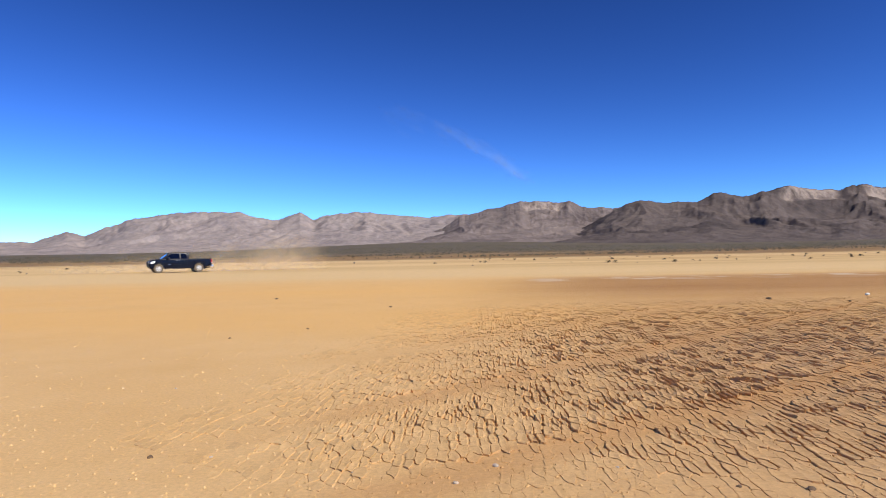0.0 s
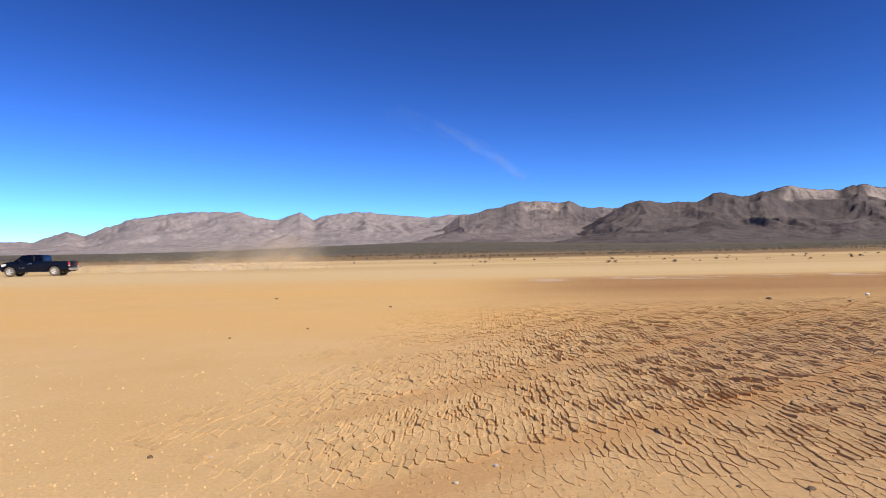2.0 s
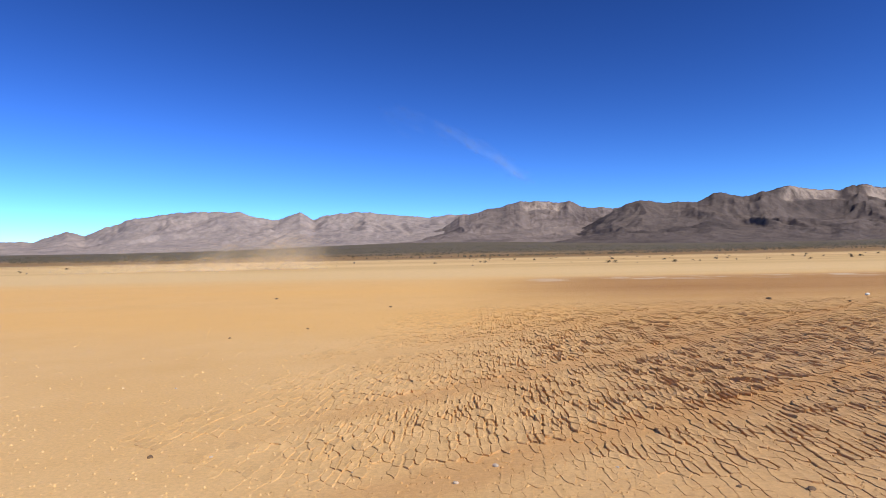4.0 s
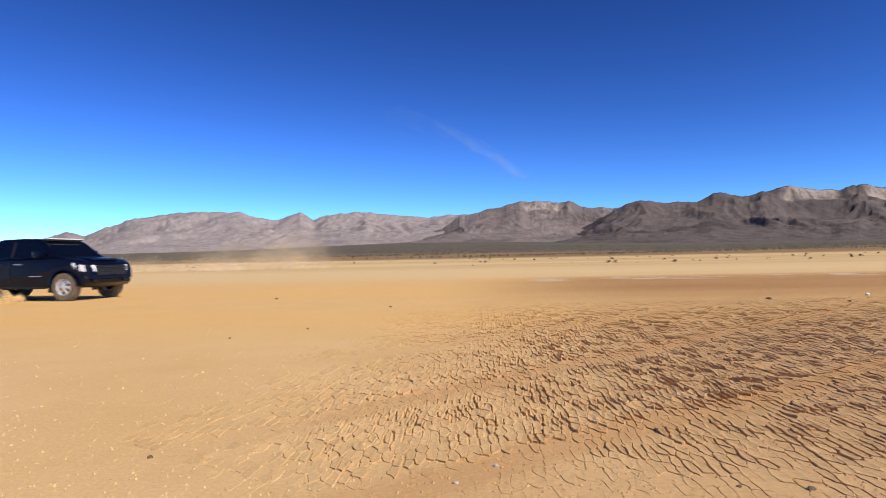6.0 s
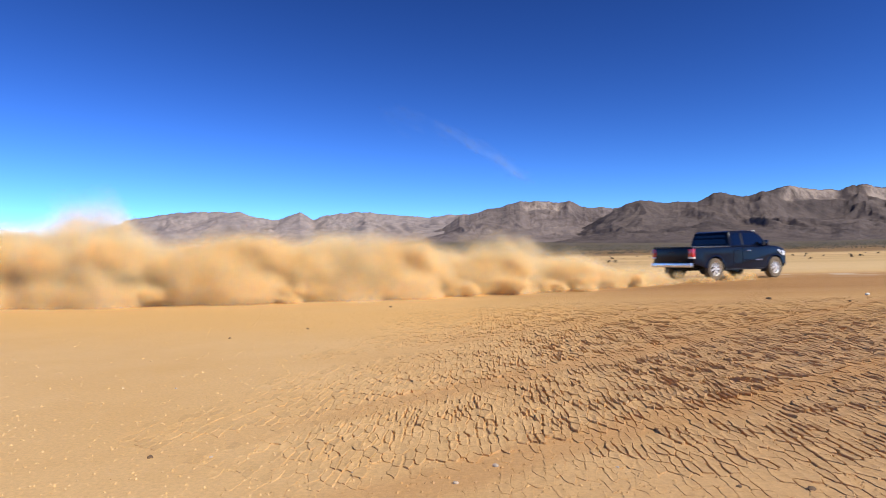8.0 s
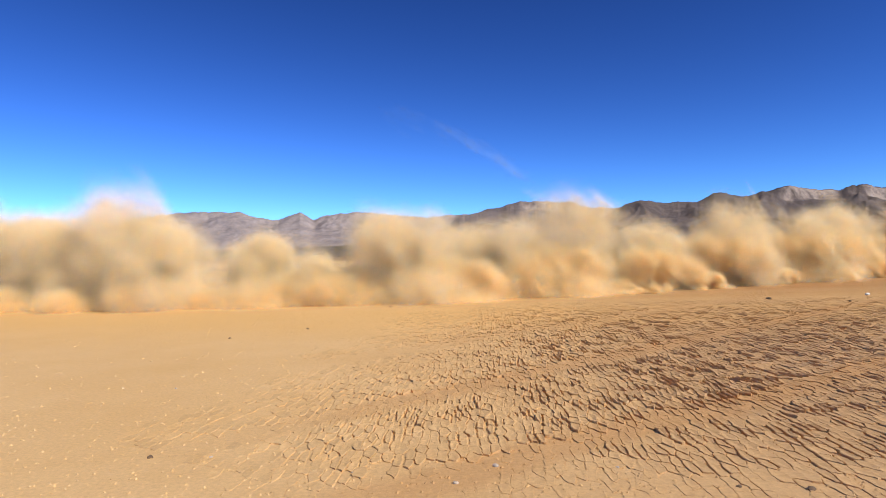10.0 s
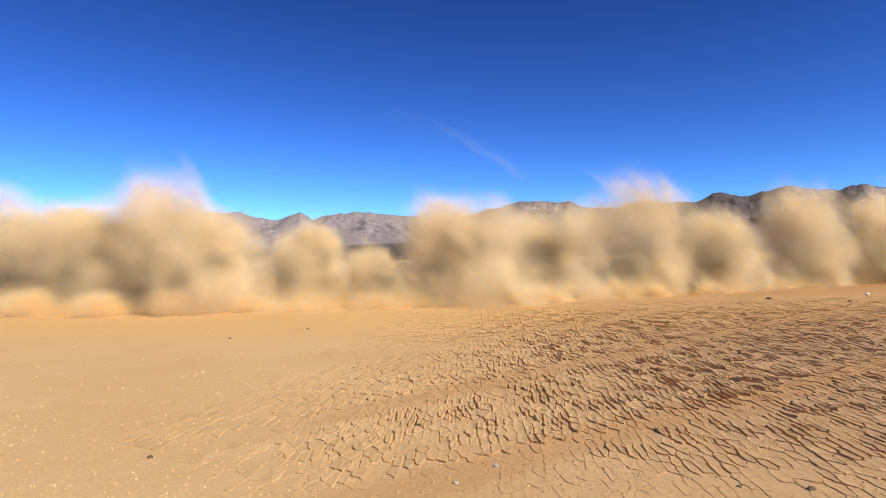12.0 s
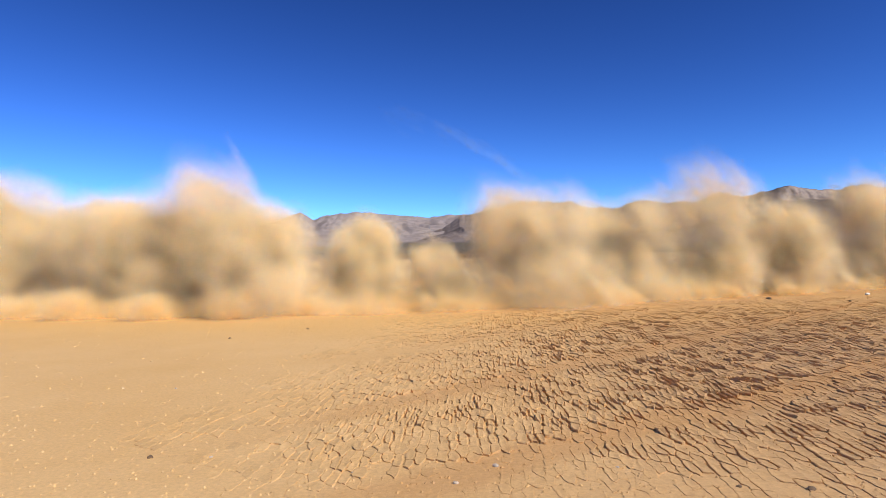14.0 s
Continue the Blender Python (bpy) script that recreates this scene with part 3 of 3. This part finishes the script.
    for wx in (FRONT, REAR):
        for s in (-1, 1):
            bm = bm_lathe([(0.02, -0.11), (0.10, -0.11), (0.17, -0.08), (0.17, 0.02), (0.02, 0.02)], 20)
            hub = part("wheel", bm, M_DARKMETAL, root)
            tp = [(0.245, -0.10), (0.262, -0.125), (0.34, -0.140), (0.396, -0.130), (0.414, -0.09), (0.416, 0.0), (0.414, 0.09), (0.396, 0.130), (0.34, 0.140), (0.262, 0.125), (0.245, 0.10), (0.240, 0.0), (0.245, -0.10)]
            bm = bm_lathe(tp, 48)
            for i in range(40):
                a = 2 * math.pi * i / 40
                rot = Matrix.Rotation(-a, 4, "Y")
                for yy in (-0.07, 0.07):
                    m = rot @ Matrix.Translation((0.416, yy, 0)) @ Matrix.Rotation(radians(18 if yy > 0 else -18), 4, "X") @ Matrix.Diagonal((0.018, 0.085, 0.032, 1))
                    bmesh.ops.create_cube(bm, size=1.0, matrix=m)
            part("tyre", bm, M_RUBBER, hub, "dusty all-terrain tyre")
            # rim: lip, barrel and six broad spokes
            bm = bm_lathe([(0.225, 0.10), (0.238, -0.105), (0.252, -0.120), (0.246, -0.128), (0.226, -0.112), (0.214, -0.06), (0.214, 0.10)], 40)
            for i in range(6):
                rot = Matrix.Rotation(-2 * math.pi * i / 6, 4, "Y")
                pts = [(0.045, 0.05), (0.13, 0.036), (0.225, 0.052), (0.225, -0.052), (0.13, -0.036), (0.045, -0.05)]
                f = [bm.verts.new(rot @ Vector((r, -0.118 + 0.02 * (r > 0.2), w))) for r, w in pts]
                b = [bm.verts.new(rot @ Vector((r, -0.07, w))) for r, w in pts]
                bm.faces.new(f)
                for q in range(6):
                    bm.faces.new((f[q], f[(q + 1) % 6], b[(q + 1) % 6], b[q]))
            cap = bmesh.ops.create_cone(bm, segments=18, radius1=0.062, radius2=0.05, depth=0.05, cap_ends=True,
                                        matrix=Matrix.Translation((0, -0.115, 0)) @ Matrix.Rotation(radians(90), 4, "X"))
            rim = part("rim", bm, M_ALLOY, hub, "bright alloy rim with six spokes")
            if s > 0:
                for o in (hub, *hub.children):
                    o.data.transform(Matrix.Rotation(math.pi, 4, "Z"))
                    o.data.update()
            wheels.append((hub, wx, s * 0.86))
    return root, wheels


truck, wheels = build_truck()

# place and heading of the truck, second by second
TRUCK_WAY = [(0.0, -25.5, 59.9, 212), (0.5, -27.5, 58.2, 208), (1.0, -29.7, 56.8, 204), (1.5, -32.6, 55.8, 195), (2.0, -36.0, 55.3, 190),
             (2.5, -38.9, 54.4, 199), (3.0, -41.0, 51.8, 240), (3.4, -40.9, 47.8, 285), (3.9, -37.5, 41.5, 308), (4.4, -32.3, 35.5, 313),
             (4.9, -26.2, 29.8, 317), (5.3, -21.0, 25.4, 322), (5.6, -17.2, 22.5, 328), (5.9, -13.86, 20.3, 342), (6.1, -11.9, 19.5, 351),
             (6.3, -10.0, 19.1, 357), (6.5, -7.93, 19.0, 363), (6.9, -3.23, 19.4, 367), (7.2, 0.38, 20.1, 376), (7.5, 4.2, 21.7, 382),
             (7.7, 6.95, 22.7, 385), (8.0, 11.3, 25.1, 388), (8.2, 13.3, 26.1, 386), (8.7, 19.6, 28.9, 383), (9.5, 30.0, 33.0, 381),
             (11.0, 52.0, 41.0, 380), (14.0, 98.0, 57.5, 380)]


def truck_at(t):
    """x, y and heading between the rows, on a smooth curve."""
    k = max(i for i in range(len(TRUCK_WAY) - 1) if TRUCK_WAY[i][0] <= t or i == 0)
    a, b = TRUCK_WAY[k], TRUCK_WAY[k + 1]
    p, n = TRUCK_WAY[max(0, k - 1)], TRUCK_WAY[min(len(TRUCK_WAY) - 1, k + 2)]
    h = b[0] - a[0]
    s = (t - a[0]) / h
    got = []
    for c in (1, 2, 3):
        ma = (b[c] - p[c]) / (b[0] - p[0]) * h
        mb = (n[c] - a[c]) / (n[0] - a[0]) * h
        got.append((2 * s**3 - 3 * s**2 + 1) * a[c] + (s**3 - 2 * s**2 + s) * ma + (-2 * s**3 + 3 * s**2) * b[c] + (s**3 - s**2) * mb)
    return got


# ---- dust ----
def dust_mesh(name, seed, wide, deep, high, lobes, flakes, size, mat, shell=2.4, spread=0.09):
    """A billow of fine flakes: many round lobes, dense within and thinning outwards."""
    rng = np.random.default_rng(seed)
    cz = high * (0.12 + 0.78 * rng.random(lobes) ** 1.15)
    narrow = 1.0 - 0.55 * (cz / high) ** 1.6
    ang = rng.uniform(0, 2 * np.pi, lobes)
    rad = np.sqrt(rng.random(lobes)) * narrow
    cen = np.stack([wide / 2 * rad * np.cos(ang) * 0.75, deep / 2 * rad * np.sin(ang) * 0.75, cz], 1)
    lr = rng.uniform(0.20, 0.42, lobes) * min(wide, high) * (1.0 - 0.25 * cz / high)
    pick = rng.choice(lobes, flakes, p=lr**2 / np.sum(lr**2))
    d = rng.normal(size=(flakes, 3))
    d /= np.linalg.norm(d, axis=1)[:, None]
    dist = rng.random(flakes) ** (1 / shell) + np.abs(rng.normal(0, spread, flakes))
    pos = cen[pick] + d * (lr[pick] * dist)[:, None]
    # flakes lie across the light, with some scatter and the swell of their lobe
    nor = np.array([0.45, -0.62, 0.42]) + d * 0.30 + rng.normal(0, 0.25, (flakes, 3))
    nor /= np.linalg.norm(nor, axis=1)[:, None]
    a = rng.normal(size=(flakes, 3))
    a -= nor * np.sum(a * nor, 1)[:, None]
    a /= np.linalg.norm(a, axis=1)[:, None]
    b = np.cross(nor, a)
    s = (size * rng.uniform(0.75, 1.2, flakes))[:, None]
    ring = [pos + (a * math.cos(q * math.pi / 3) + b * math.sin(q * math.pi / 3)) * s for q in range(6)]
    co = np.stack([pos] + ring, 1).reshape(-1, 3)
    first = np.arange(flakes)[:, None] * 7
    tri = np.stack([np.concatenate([first, first + 1 + q, first + 1 + (q + 1) % 6], 1) for q in range(6)], 1).reshape(-1)
    me = bpy.data.meshes.new(name)
    me.vertices.add(flakes * 7)
    me.vertices.foreach_set("co", co.reshape(-1))
    me.loops.add(flakes * 18)
    me.loops.foreach_set("vertex_index", tri)
    me.polygons.add(flakes * 6)
    me.polygons.foreach_set("loop_start", np.arange(flakes * 6) * 3)
    me.polygons.foreach_set("loop_total", np.full(flakes * 6, 3))
    me.polygons.foreach_set("use_smooth", [True] * (flakes * 6))
    me.update()
    soft = me.attributes.new("soft", "FLOAT", "POINT")
    soft.data.foreach_set("value", np.tile([1.0, 0, 0, 0, 0, 0, 0], flakes))
    me.materials.append(mat)
    return me


TALL = [dust_mesh("dust_billow", 40 + k, 3.5, 3.0, 3.3, 9, 820, 0.80, M_DUST, 2.7, 0.17) for k in range(8)]
LOW = [dust_mesh("dust_spray", 60 + k, 2.4, 1.6, 1.3, 9, 400, 0.46, M_SPRAY, 2.6, 0.16) for k in range(5)]
THIN = [dust_mesh("dust_veil", 80 + k, 11.0, 5.0, 3.4, 16, 46, 2.1, M_HAZE, 2.4, 0.3) for k in range(3)]
WIND = Vector((0.74, -0.50, 0.0))
SPREAD = Vector((0.0, -1.7, 0.0))     # how far a billow swells out from the track at first
moving = []          # (object, rows)


# how high the dust stands, metres, along the trail at the end (slope across the view, height)
CREST = (-0.95, 3.2, -0.70, 3.7, -0.60, 2.8, -0.46, 2.8, -0.37, 3.6, -0.31, 2.8, -0.25, 2.2, -0.17, 2.2, -0.12, 2.4, -0.05, 1.6, 0.07, 1.6,
         0.12, 2.6, 0.17, 3.6, 0.24, 2.9, 0.31, 3.5, 0.38, 3.8, 0.44, 2.9, 0.52, 2.9, 0.59, 2.4, 0.65, 3.1, 0.95, 3.3)


def dust_trail():
    rng = random.Random(21)
    t, k = 5.25, 0
    while t < 9.6:
        x, y, head = truck_at(t)
        fwd = Vector((math.cos(radians(head)), math.sin(radians(head)), 0))
        side = Vector((-fwd.y, fwd.x, 0))
        # tall billow that swells out of the ground behind the rear axle
        p = Vector((x, y, 0)) - fwd * 1.9 + side * rng.uniform(-0.6, 0.6)
        born, turn = t + 0.06, rng.uniform(-25, 15)
        end = p + fwd * 1.2 + SPREAD + WIND * (14.0 - born)
        scale = min(1.2, skyline(CREST, end.x / max(5.0, end.y)) / 3.45 * rng.uniform(0.9, 1.06) + 0.02 * max(0.0, end.y - 14.0))
        ob = tagged(new("dust_billow", TALL[k % 8]), "tall billow of ochre dust rising behind the truck", "dust cloud", "dust trail", "stuff")
        high = 3.7 * scale
        rows = [(0.0, pose(p.x, p.y, -5.2 * scale, 0, 0, turn)), (born, pose(p.x, p.y, -5.2 * scale, 0, 0, turn))]
        for dt, lift in ((0.15, 0.14), (0.5, 0.42), (1.0, 0.60), (1.8, 0.71), (3.0, 0.77), (4.5, 0.83)):
            if born + dt < 13.7:
                q = p + fwd * 1.2 * (1 - math.exp(-dt * 2.0)) + SPREAD * (1 - math.exp(-dt * 1.1)) + WIND * dt
                rows.append((born + dt, pose(q.x, q.y, -high * (1 - lift), 0, 0, turn + 2.5 * dt)))
        dt = 14.0 - born
        q = p + fwd * 1.2 + SPREAD + WIND * dt
        rows.append((14.0, pose(q.x, q.y, -high * (0.12 if dt > 5 else 0.14), 0, 0, turn + 2.5 * dt)))
        ob.scale = (scale, scale, scale)
        moving.append((ob, rows))
        # low spray thrown up at once by each rear wheel
        for s, ahead, size in ((-0.9, -2.5, 0.95), (0.8, -2.3, 1.0), (-1.1, 2.3, 0.34), (-1.05, 1.1, 0.38), (-1.0, -0.9, 0.48), (-1.0, -3.2, 1.1)):
            p = Vector((x, y, 0)) + fwd * (ahead + rng.uniform(-0.4, 0.4)) + side * s
            born, turn, size = t + 0.09 + rng.uniform(-0.05, 0.05), rng.uniform(-25, 15), size * rng.uniform(0.85, 1.2)
            ob = tagged(new("dust_spray", LOW[rng.randrange(5)]), "low burst of ochre dust along the wheel track", "dust cloud", "dust trail", "stuff")
            ob.scale = (size * 1.25, size, size)
            deep = 1.75 * size
            rows = [(0.0, pose(p.x, p.y, -2.4 * size, 0, 0, turn)), (born, pose(p.x, p.y, -2.4 * size, 0, 0, turn))]
            for dt, lift in ((0.07, 0.42), (0.3, 0.70), (0.8, 0.92), (2.0, 1.0)):
                if born + dt < 13.7:
                    q = p + fwd * 1.3 * (1 - math.exp(-dt * 3.0)) + SPREAD * (1 - math.exp(-dt * 1.1)) + WIND * dt
                    rows.append((born + dt, pose(q.x, q.y, -deep * (1 - lift), 0, 0, turn + 3.0 * dt)))
            settle = -deep * (0.9 if size < 0.65 else 0.62)      # the bursts fall back to the ground
            if born + 3.6 < 13.7:
                q = p + fwd * 1.3 + SPREAD + WIND * 3.6
                rows.append((born + 3.6, pose(q.x, q.y, settle, 0, 0, turn + 3.0 * 3.6)))
            q = p + fwd * 1.3 + SPREAD + WIND * (14.0 - born)
            rows.append((14.0, pose(q.x, q.y, settle, 0, 0, turn + 3.0 * (14.0 - born))))
            moving.append((ob, rows))
        k += 1
        t += 0.17 if t < 6.8 else 0.215


dust_trail()


def old_haze():
    """Thin dust that still hangs where the truck drove before."""
    rng = random.Random(33)
    for k in range(9):
        x = -15.0 - 1.3 * k - 0.2 * k * k
        ob = tagged(new("dust_veil", THIN[k % 3]), "thin veil of hanging dust over the lake bed", "dust cloud", "old dust", "stuff")
        y = 63.0 + rng.uniform(-2, 3)
        a = pose(x, y, -0.4 - 0.3 * k, 0, 0, 0)
        b = pose(x + 2.2, y - 3.0, -0.2 - 0.3 * k, 0, 0, 5)
        moving.append((ob, [(0.0, a), (14.0, b)]))


old_haze()


# ---- dried mud plates ----
def smooth01(a, b, v):
    k = min(1.0, max(0.0, (v - a) / (b - a)))
    return k * k * (3 - 2 * k)


def crack_strength(x, y):
    wob = noise.noise(Vector((x * 0.35, y * 0.35, 9.0)))
    s = smooth01(-3.2, 2.0, x + 0.9 * wob - 0.10 * max(0.0, y - 7.0) * 1.6)
    for a, b, c, w in RUTS:
        line = a + b * x - c * x * x + 0.35 * noise.noise(Vector((x * 0.6, 4.0, 0)))
        s *= 0.45 + 0.55 * smooth01(w * 0.25, w * 0.9, abs(y - line))
    s *= (0.30 + 0.70 * smooth01(2.8, 4.4, y)) * (1.0 - 0.9 * smooth01(9.5, 15.5, y))
    return s * (0.7 + 0.3 * noise.noise(Vector((x * 1.1, y * 1.1, 2.0))) + 0.15)


def mud_plates():
    from mathutils.geometry import delaunay_2d_cdt
    rng = random.Random(3)
    pts = []
    sx, sy = 0.060, 0.165
    squeeze = sx / sy      # plates are longer than wide
    for i in range(-85, 240):
        shift = rng.random()
        for j in range(int(14.0 / sy)):
            y = 2.2 + (j + shift + rng.uniform(-0.36, 0.36)) * sy
            w = noise.noise_vector(Vector((i * sx * 0.8, y * 0.9, 6.0)))
            x = i * sx + 0.13 * (y - 4.0) + 0.15 * w.x + 0.015 * noise.noise(Vector((i * 3.3, y * 5.0, 1.0))) + rng.uniform(-0.14, 0.14) * sx
            if -4.5 < x < 0.85 * y + 0.3 and -0.85 * y - 0.3 < x:
                pts.append(Vector((x, y * squeeze)))
    vs, _, fs, *_ = delaunay_2d_cdt(pts, [], [], 0, 1e-5)
    around = {}
    for f in fs:
        a, b, c = (vs[i] for i in f)
        d = 2 * (a.x * (b.y - c.y) + b.x * (c.y - a.y) + c.x * (a.y - b.y))
        if abs(d) < 1e-9:
            continue
        ux = (a.length_squared * (b.y - c.y) + b.length_squared * (c.y - a.y) + c.length_squared * (a.y - b.y)) / d
        uy = (a.length_squared * (c.x - b.x) + b.length_squared * (a.x - c.x) + c.length_squared * (b.x - a.x)) / d
        for i in f:
            around.setdefault(i, []).append((ux, uy / squeeze))
    verts, faces, near = [], [], []
    for i, ring in around.items():
        s = Vector((vs[i].x, vs[i].y / squeeze))
        if len(ring) < 4 or max(math.hypot(p[0] - s.x, p[1] - s.y) for p in ring) > 0.42:
            continue
        k = crack_strength(s.x, s.y)
        if k < 0.15 or rng.random() > 0.30 + 1.6 * k:
            continue
        ring.sort(key=lambda p: math.atan2(p[1] - s.y, p[0] - s.x))
        rim = []
        for (ax, ay), (bx, by) in zip(ring, ring[1:] + ring[:1]):
            n = min(6, 1 + int(math.hypot(bx - ax, by - ay) / 0.026))
            for q in range(n):
                f = q / n
                x, y = ax + (bx - ax) * f, ay + (by - ay) * f
                wob = noise.noise_vector(Vector((x * 42, y * 42, 1.0))) * 0.015
                rim.append((x + wob.x, y + wob.y))
        high = (0.001 + 0.0265 * min(1.0, k) * min(1.0, k / 0.45)) * (1.0 + 0.5 * noise.noise(Vector((s.x * 3.0, s.y * 3.0, 1.0))) + rng.uniform(-0.3, 0.2))
        gap = (0.04 + 0.40 * k) * (0.04 + 1.4 * smooth01(-0.25, 0.30, noise.noise(Vector((s.x * 6.0, s.y * 4.0, 8.0))))) * rng.uniform(0.7, 1.3)
        tx, ty = rng.gauss(0.03, 0.06) * k, rng.gauss(0, 0.04) * k
        v, fcs = [], []
        m = len(rim)
        for scale, z in ((1.0 - gap * 0.7, -0.004), (1.0 - gap, high * 0.85), (1.0 - gap - 0.13, high)):
            for x, y in rim:
                dx, dy = (x - s.x) * scale, (y - s.y) * (1.0 - (1.0 - scale) * 0.14)
                lift = (dx * tx + dy * ty) if z > 0 else 0.0
                curl = 0.004 * k * noise.noise(Vector((x * 14, y * 14, 5.0))) if z > 0 else 0.0
                v.append((dx, dy, max(z + lift + curl, -0.004)))
        v.append((0.0, 0.0, high * 0.7))
        for r in range(2):
            for q in range(m):
                w = (q + 1) % m
                fcs.append((r * m + q, r * m + w, (r + 1) * m + w, (r + 1) * m + q))
        for q in range(m):
            fcs.append((2 * m + q, 2 * m + (q + 1) % m, 3 * m))
        if 0.0 < s.x < 2.6 and s.y < 4.4 and len(near) < 300:
            near.append((s.x, s.y, v, fcs))
        else:
            o = len(verts)
            verts += [(a + s.x, b + s.y, c) for a, b, c in v]
            faces += [tuple(o + q for q in f) for f in fcs]
    for x, y, v, fcs in near:
        ob = new("mud_plate", mesh_from("mud_plate", v, fcs, M_PLATE))
        ob.location = (x, y, 0.0)
        ob.parent = ground
    rest = tagged(new("mud_plates", mesh_from("mud_plates", verts, faces, M_PLATE)), "cracked dried mud plates", "", kind="stuff")
    rest.parent = ground


RUTS = ((3.2, 0.66, 0.0, 0.34), (5.15, 0.88, 0.0, 0.42), (8.0, 0.95, 0.0, 0.6))
mud_plates()


# ---- stones and clods ----
def pebble_shape(rng, r):
    bm = bmesh.new()
    bmesh.ops.create_icosphere(bm, subdivisions=2, radius=r)
    o = rng.uniform(0, 50)
    for v in bm.verts:
        n = noise.noise(v.co / r * 0.9 + Vector((o, o, o)))
        v.co *= 1.0 + 0.45 * n
        v.co.z *= 0.62
    return bm


def stones():
    rng = random.Random(12)
    kinds = ((M_STONE, "small pale stone on the lake bed"), (M_CLOD, "small dark clod of dried mud"), (M_WHITE_STONE, "small white stone on the lake bed"))
    spots = [(0.26, 3.36, 0.016, 0), (0.04, 3.12, 0.014, 0), (-1.72, 3.62, 0.016, 1), (-1.36, 3.60, 0.010, 0), (10.2, 15.0, 0.055, 2), (7.4, 14.2, 0.06, 1),
             (8.6, 13.2, 0.035, 1), (1.95, 8.3, 0.035, 1), (2.02, 8.4, 0.025, 0), (-4.7, 17.5, 0.045, 1), (-1.2, 14.0, 0.035, 1), (-2.2, 10.0, 0.022, 1),
             (-3.1, 9.0, 0.022, 1), (-0.35, 4.2, 0.012, 1), (0.62, 3.9, 0.014, 0), (-0.9, 4.7, 0.010, 1), (-2.9, 5.6, 0.013, 0), (-2.4, 5.55, 0.012, 0),
             (1.4, 3.0, 0.014, 1), (1.72, 2.95, 0.02, 1), (0.9, 3.3, 0.011, 0), (-0.5, 3.3, 0.009, 0)]
    for x, y, r, c in spots:
        mat, label = kinds[c]
        ob = part("stone" if c != 1 else "mud_clod", pebble_shape(rng, r), mat, None, label)
        tagged(ob, "", "stone" if c != 1 else "clod", "stones on the lake bed")
        ob.matrix_basis = pose(x, y, r * 0.25, 0, 0, rng.uniform(0, 360))
    verts, faces = [], []
    for _ in range(20000):
        y = 2.4 * (9.0 ** rng.random())
        x = rng.uniform(-0.8, 0.8) * y
        if rng.random() > 0.16 + 0.8 * min(1.0, crack_strength(x, y)):
            continue
        r = rng.uniform(0.003, 0.011) * (1 + 0.06 * y)
        k = len(verts)
        base = rng.uniform(0, 6.28)
        ring = [(x + r * rng.uniform(0.7, 1.3) * math.cos(base + q * 1.257), y + r * rng.uniform(0.7, 1.3) * math.sin(base + q * 1.257), 0.001) for q in range(5)]
        verts += ring + [(x + r * 0.2, y, r * rng.uniform(0.4, 0.8) + 0.004)]
        faces += [(k + q, k + (q + 1) % 5, k + 5) for q in range(5)]
    tagged(new("mud_crumbs", mesh_from("mud_crumbs", verts, faces, M_PLATE)), "loose crumbs of dried mud", "gravel", kind="stuff")


stones()


# ---- high cloud ----
def cirrus():
    rng = np.random.default_rng(4)
    n, d = 150, 4700.0
    verts, faces, soft = [], [], []
    for k in range(n):
        t = rng.random() ** 0.55
        u = -0.09 + 0.22 * t + rng.normal(0, 0.006)
        v = 0.232 - 0.03 * t - 0.080 * t * t + rng.normal(0, 0.005) * (2.2 - 1.6 * t)
        s = d * rng.uniform(0.008, 0.018)
        o = len(verts)
        verts.append((u * d, d + k * 0.2, v * d))
        soft.append(1.0)
        for q in range(8):
            e = Vector((math.cos(q * math.pi / 4) * s * 1.6, 0, math.sin(q * math.pi / 4) * s * 0.5))
            e.rotate(Euler((0, radians(32), 0)))
            verts.append((u * d + e.x, d + k * 0.2, v * d + e.z))
            soft.append(0.0)
            faces.append((o, o + 1 + q, o + 1 + (q + 1) % 8))
    me = mesh_from("cirrus_cloud", verts, faces, M_CIRRUS)
    me.attributes.new("soft", "FLOAT", "POINT").data.foreach_set("value", soft)
    tagged(new("cirrus_cloud", me), "faint streak of high white cloud", "cloud", kind="stuff")


cirrus()


# ---- movement ----
def motions():
    rows = []
    t = 0.0
    while t < 14.0:
        x, y, h = truck_at(t)
        rows.append((t, pose(x, y, ground_height(x, y), 0, 0, h)))
        t = round(t + 0.1, 3)
    x, y, h = truck_at(13.999)
    rows.append((14.0, pose(x, y, ground_height(x, y), 0, 0, h)))
    walk(truck, rows)
    # wheels roll by the way covered
    steps, turn, gone = [(0.0, 0.0)], 0.0, 0.0
    last = truck_at(0.0)
    for f in range(1, 421):
        now = truck_at(min(13.999, f / 30.0))
        turn += math.degrees(math.hypot(now[0] - last[0], now[1] - last[1]) / WHEEL_R)
        last = now
        steps.append((f / 30.0, turn))
    for hub, wx, wy in wheels:
        walk(hub, [(t, pose(wx, wy, WHEEL_R, 0, a % 360.0, 0)) for t, a in steps])
    for ob, path in moving:
        walk(ob, path)


motions()
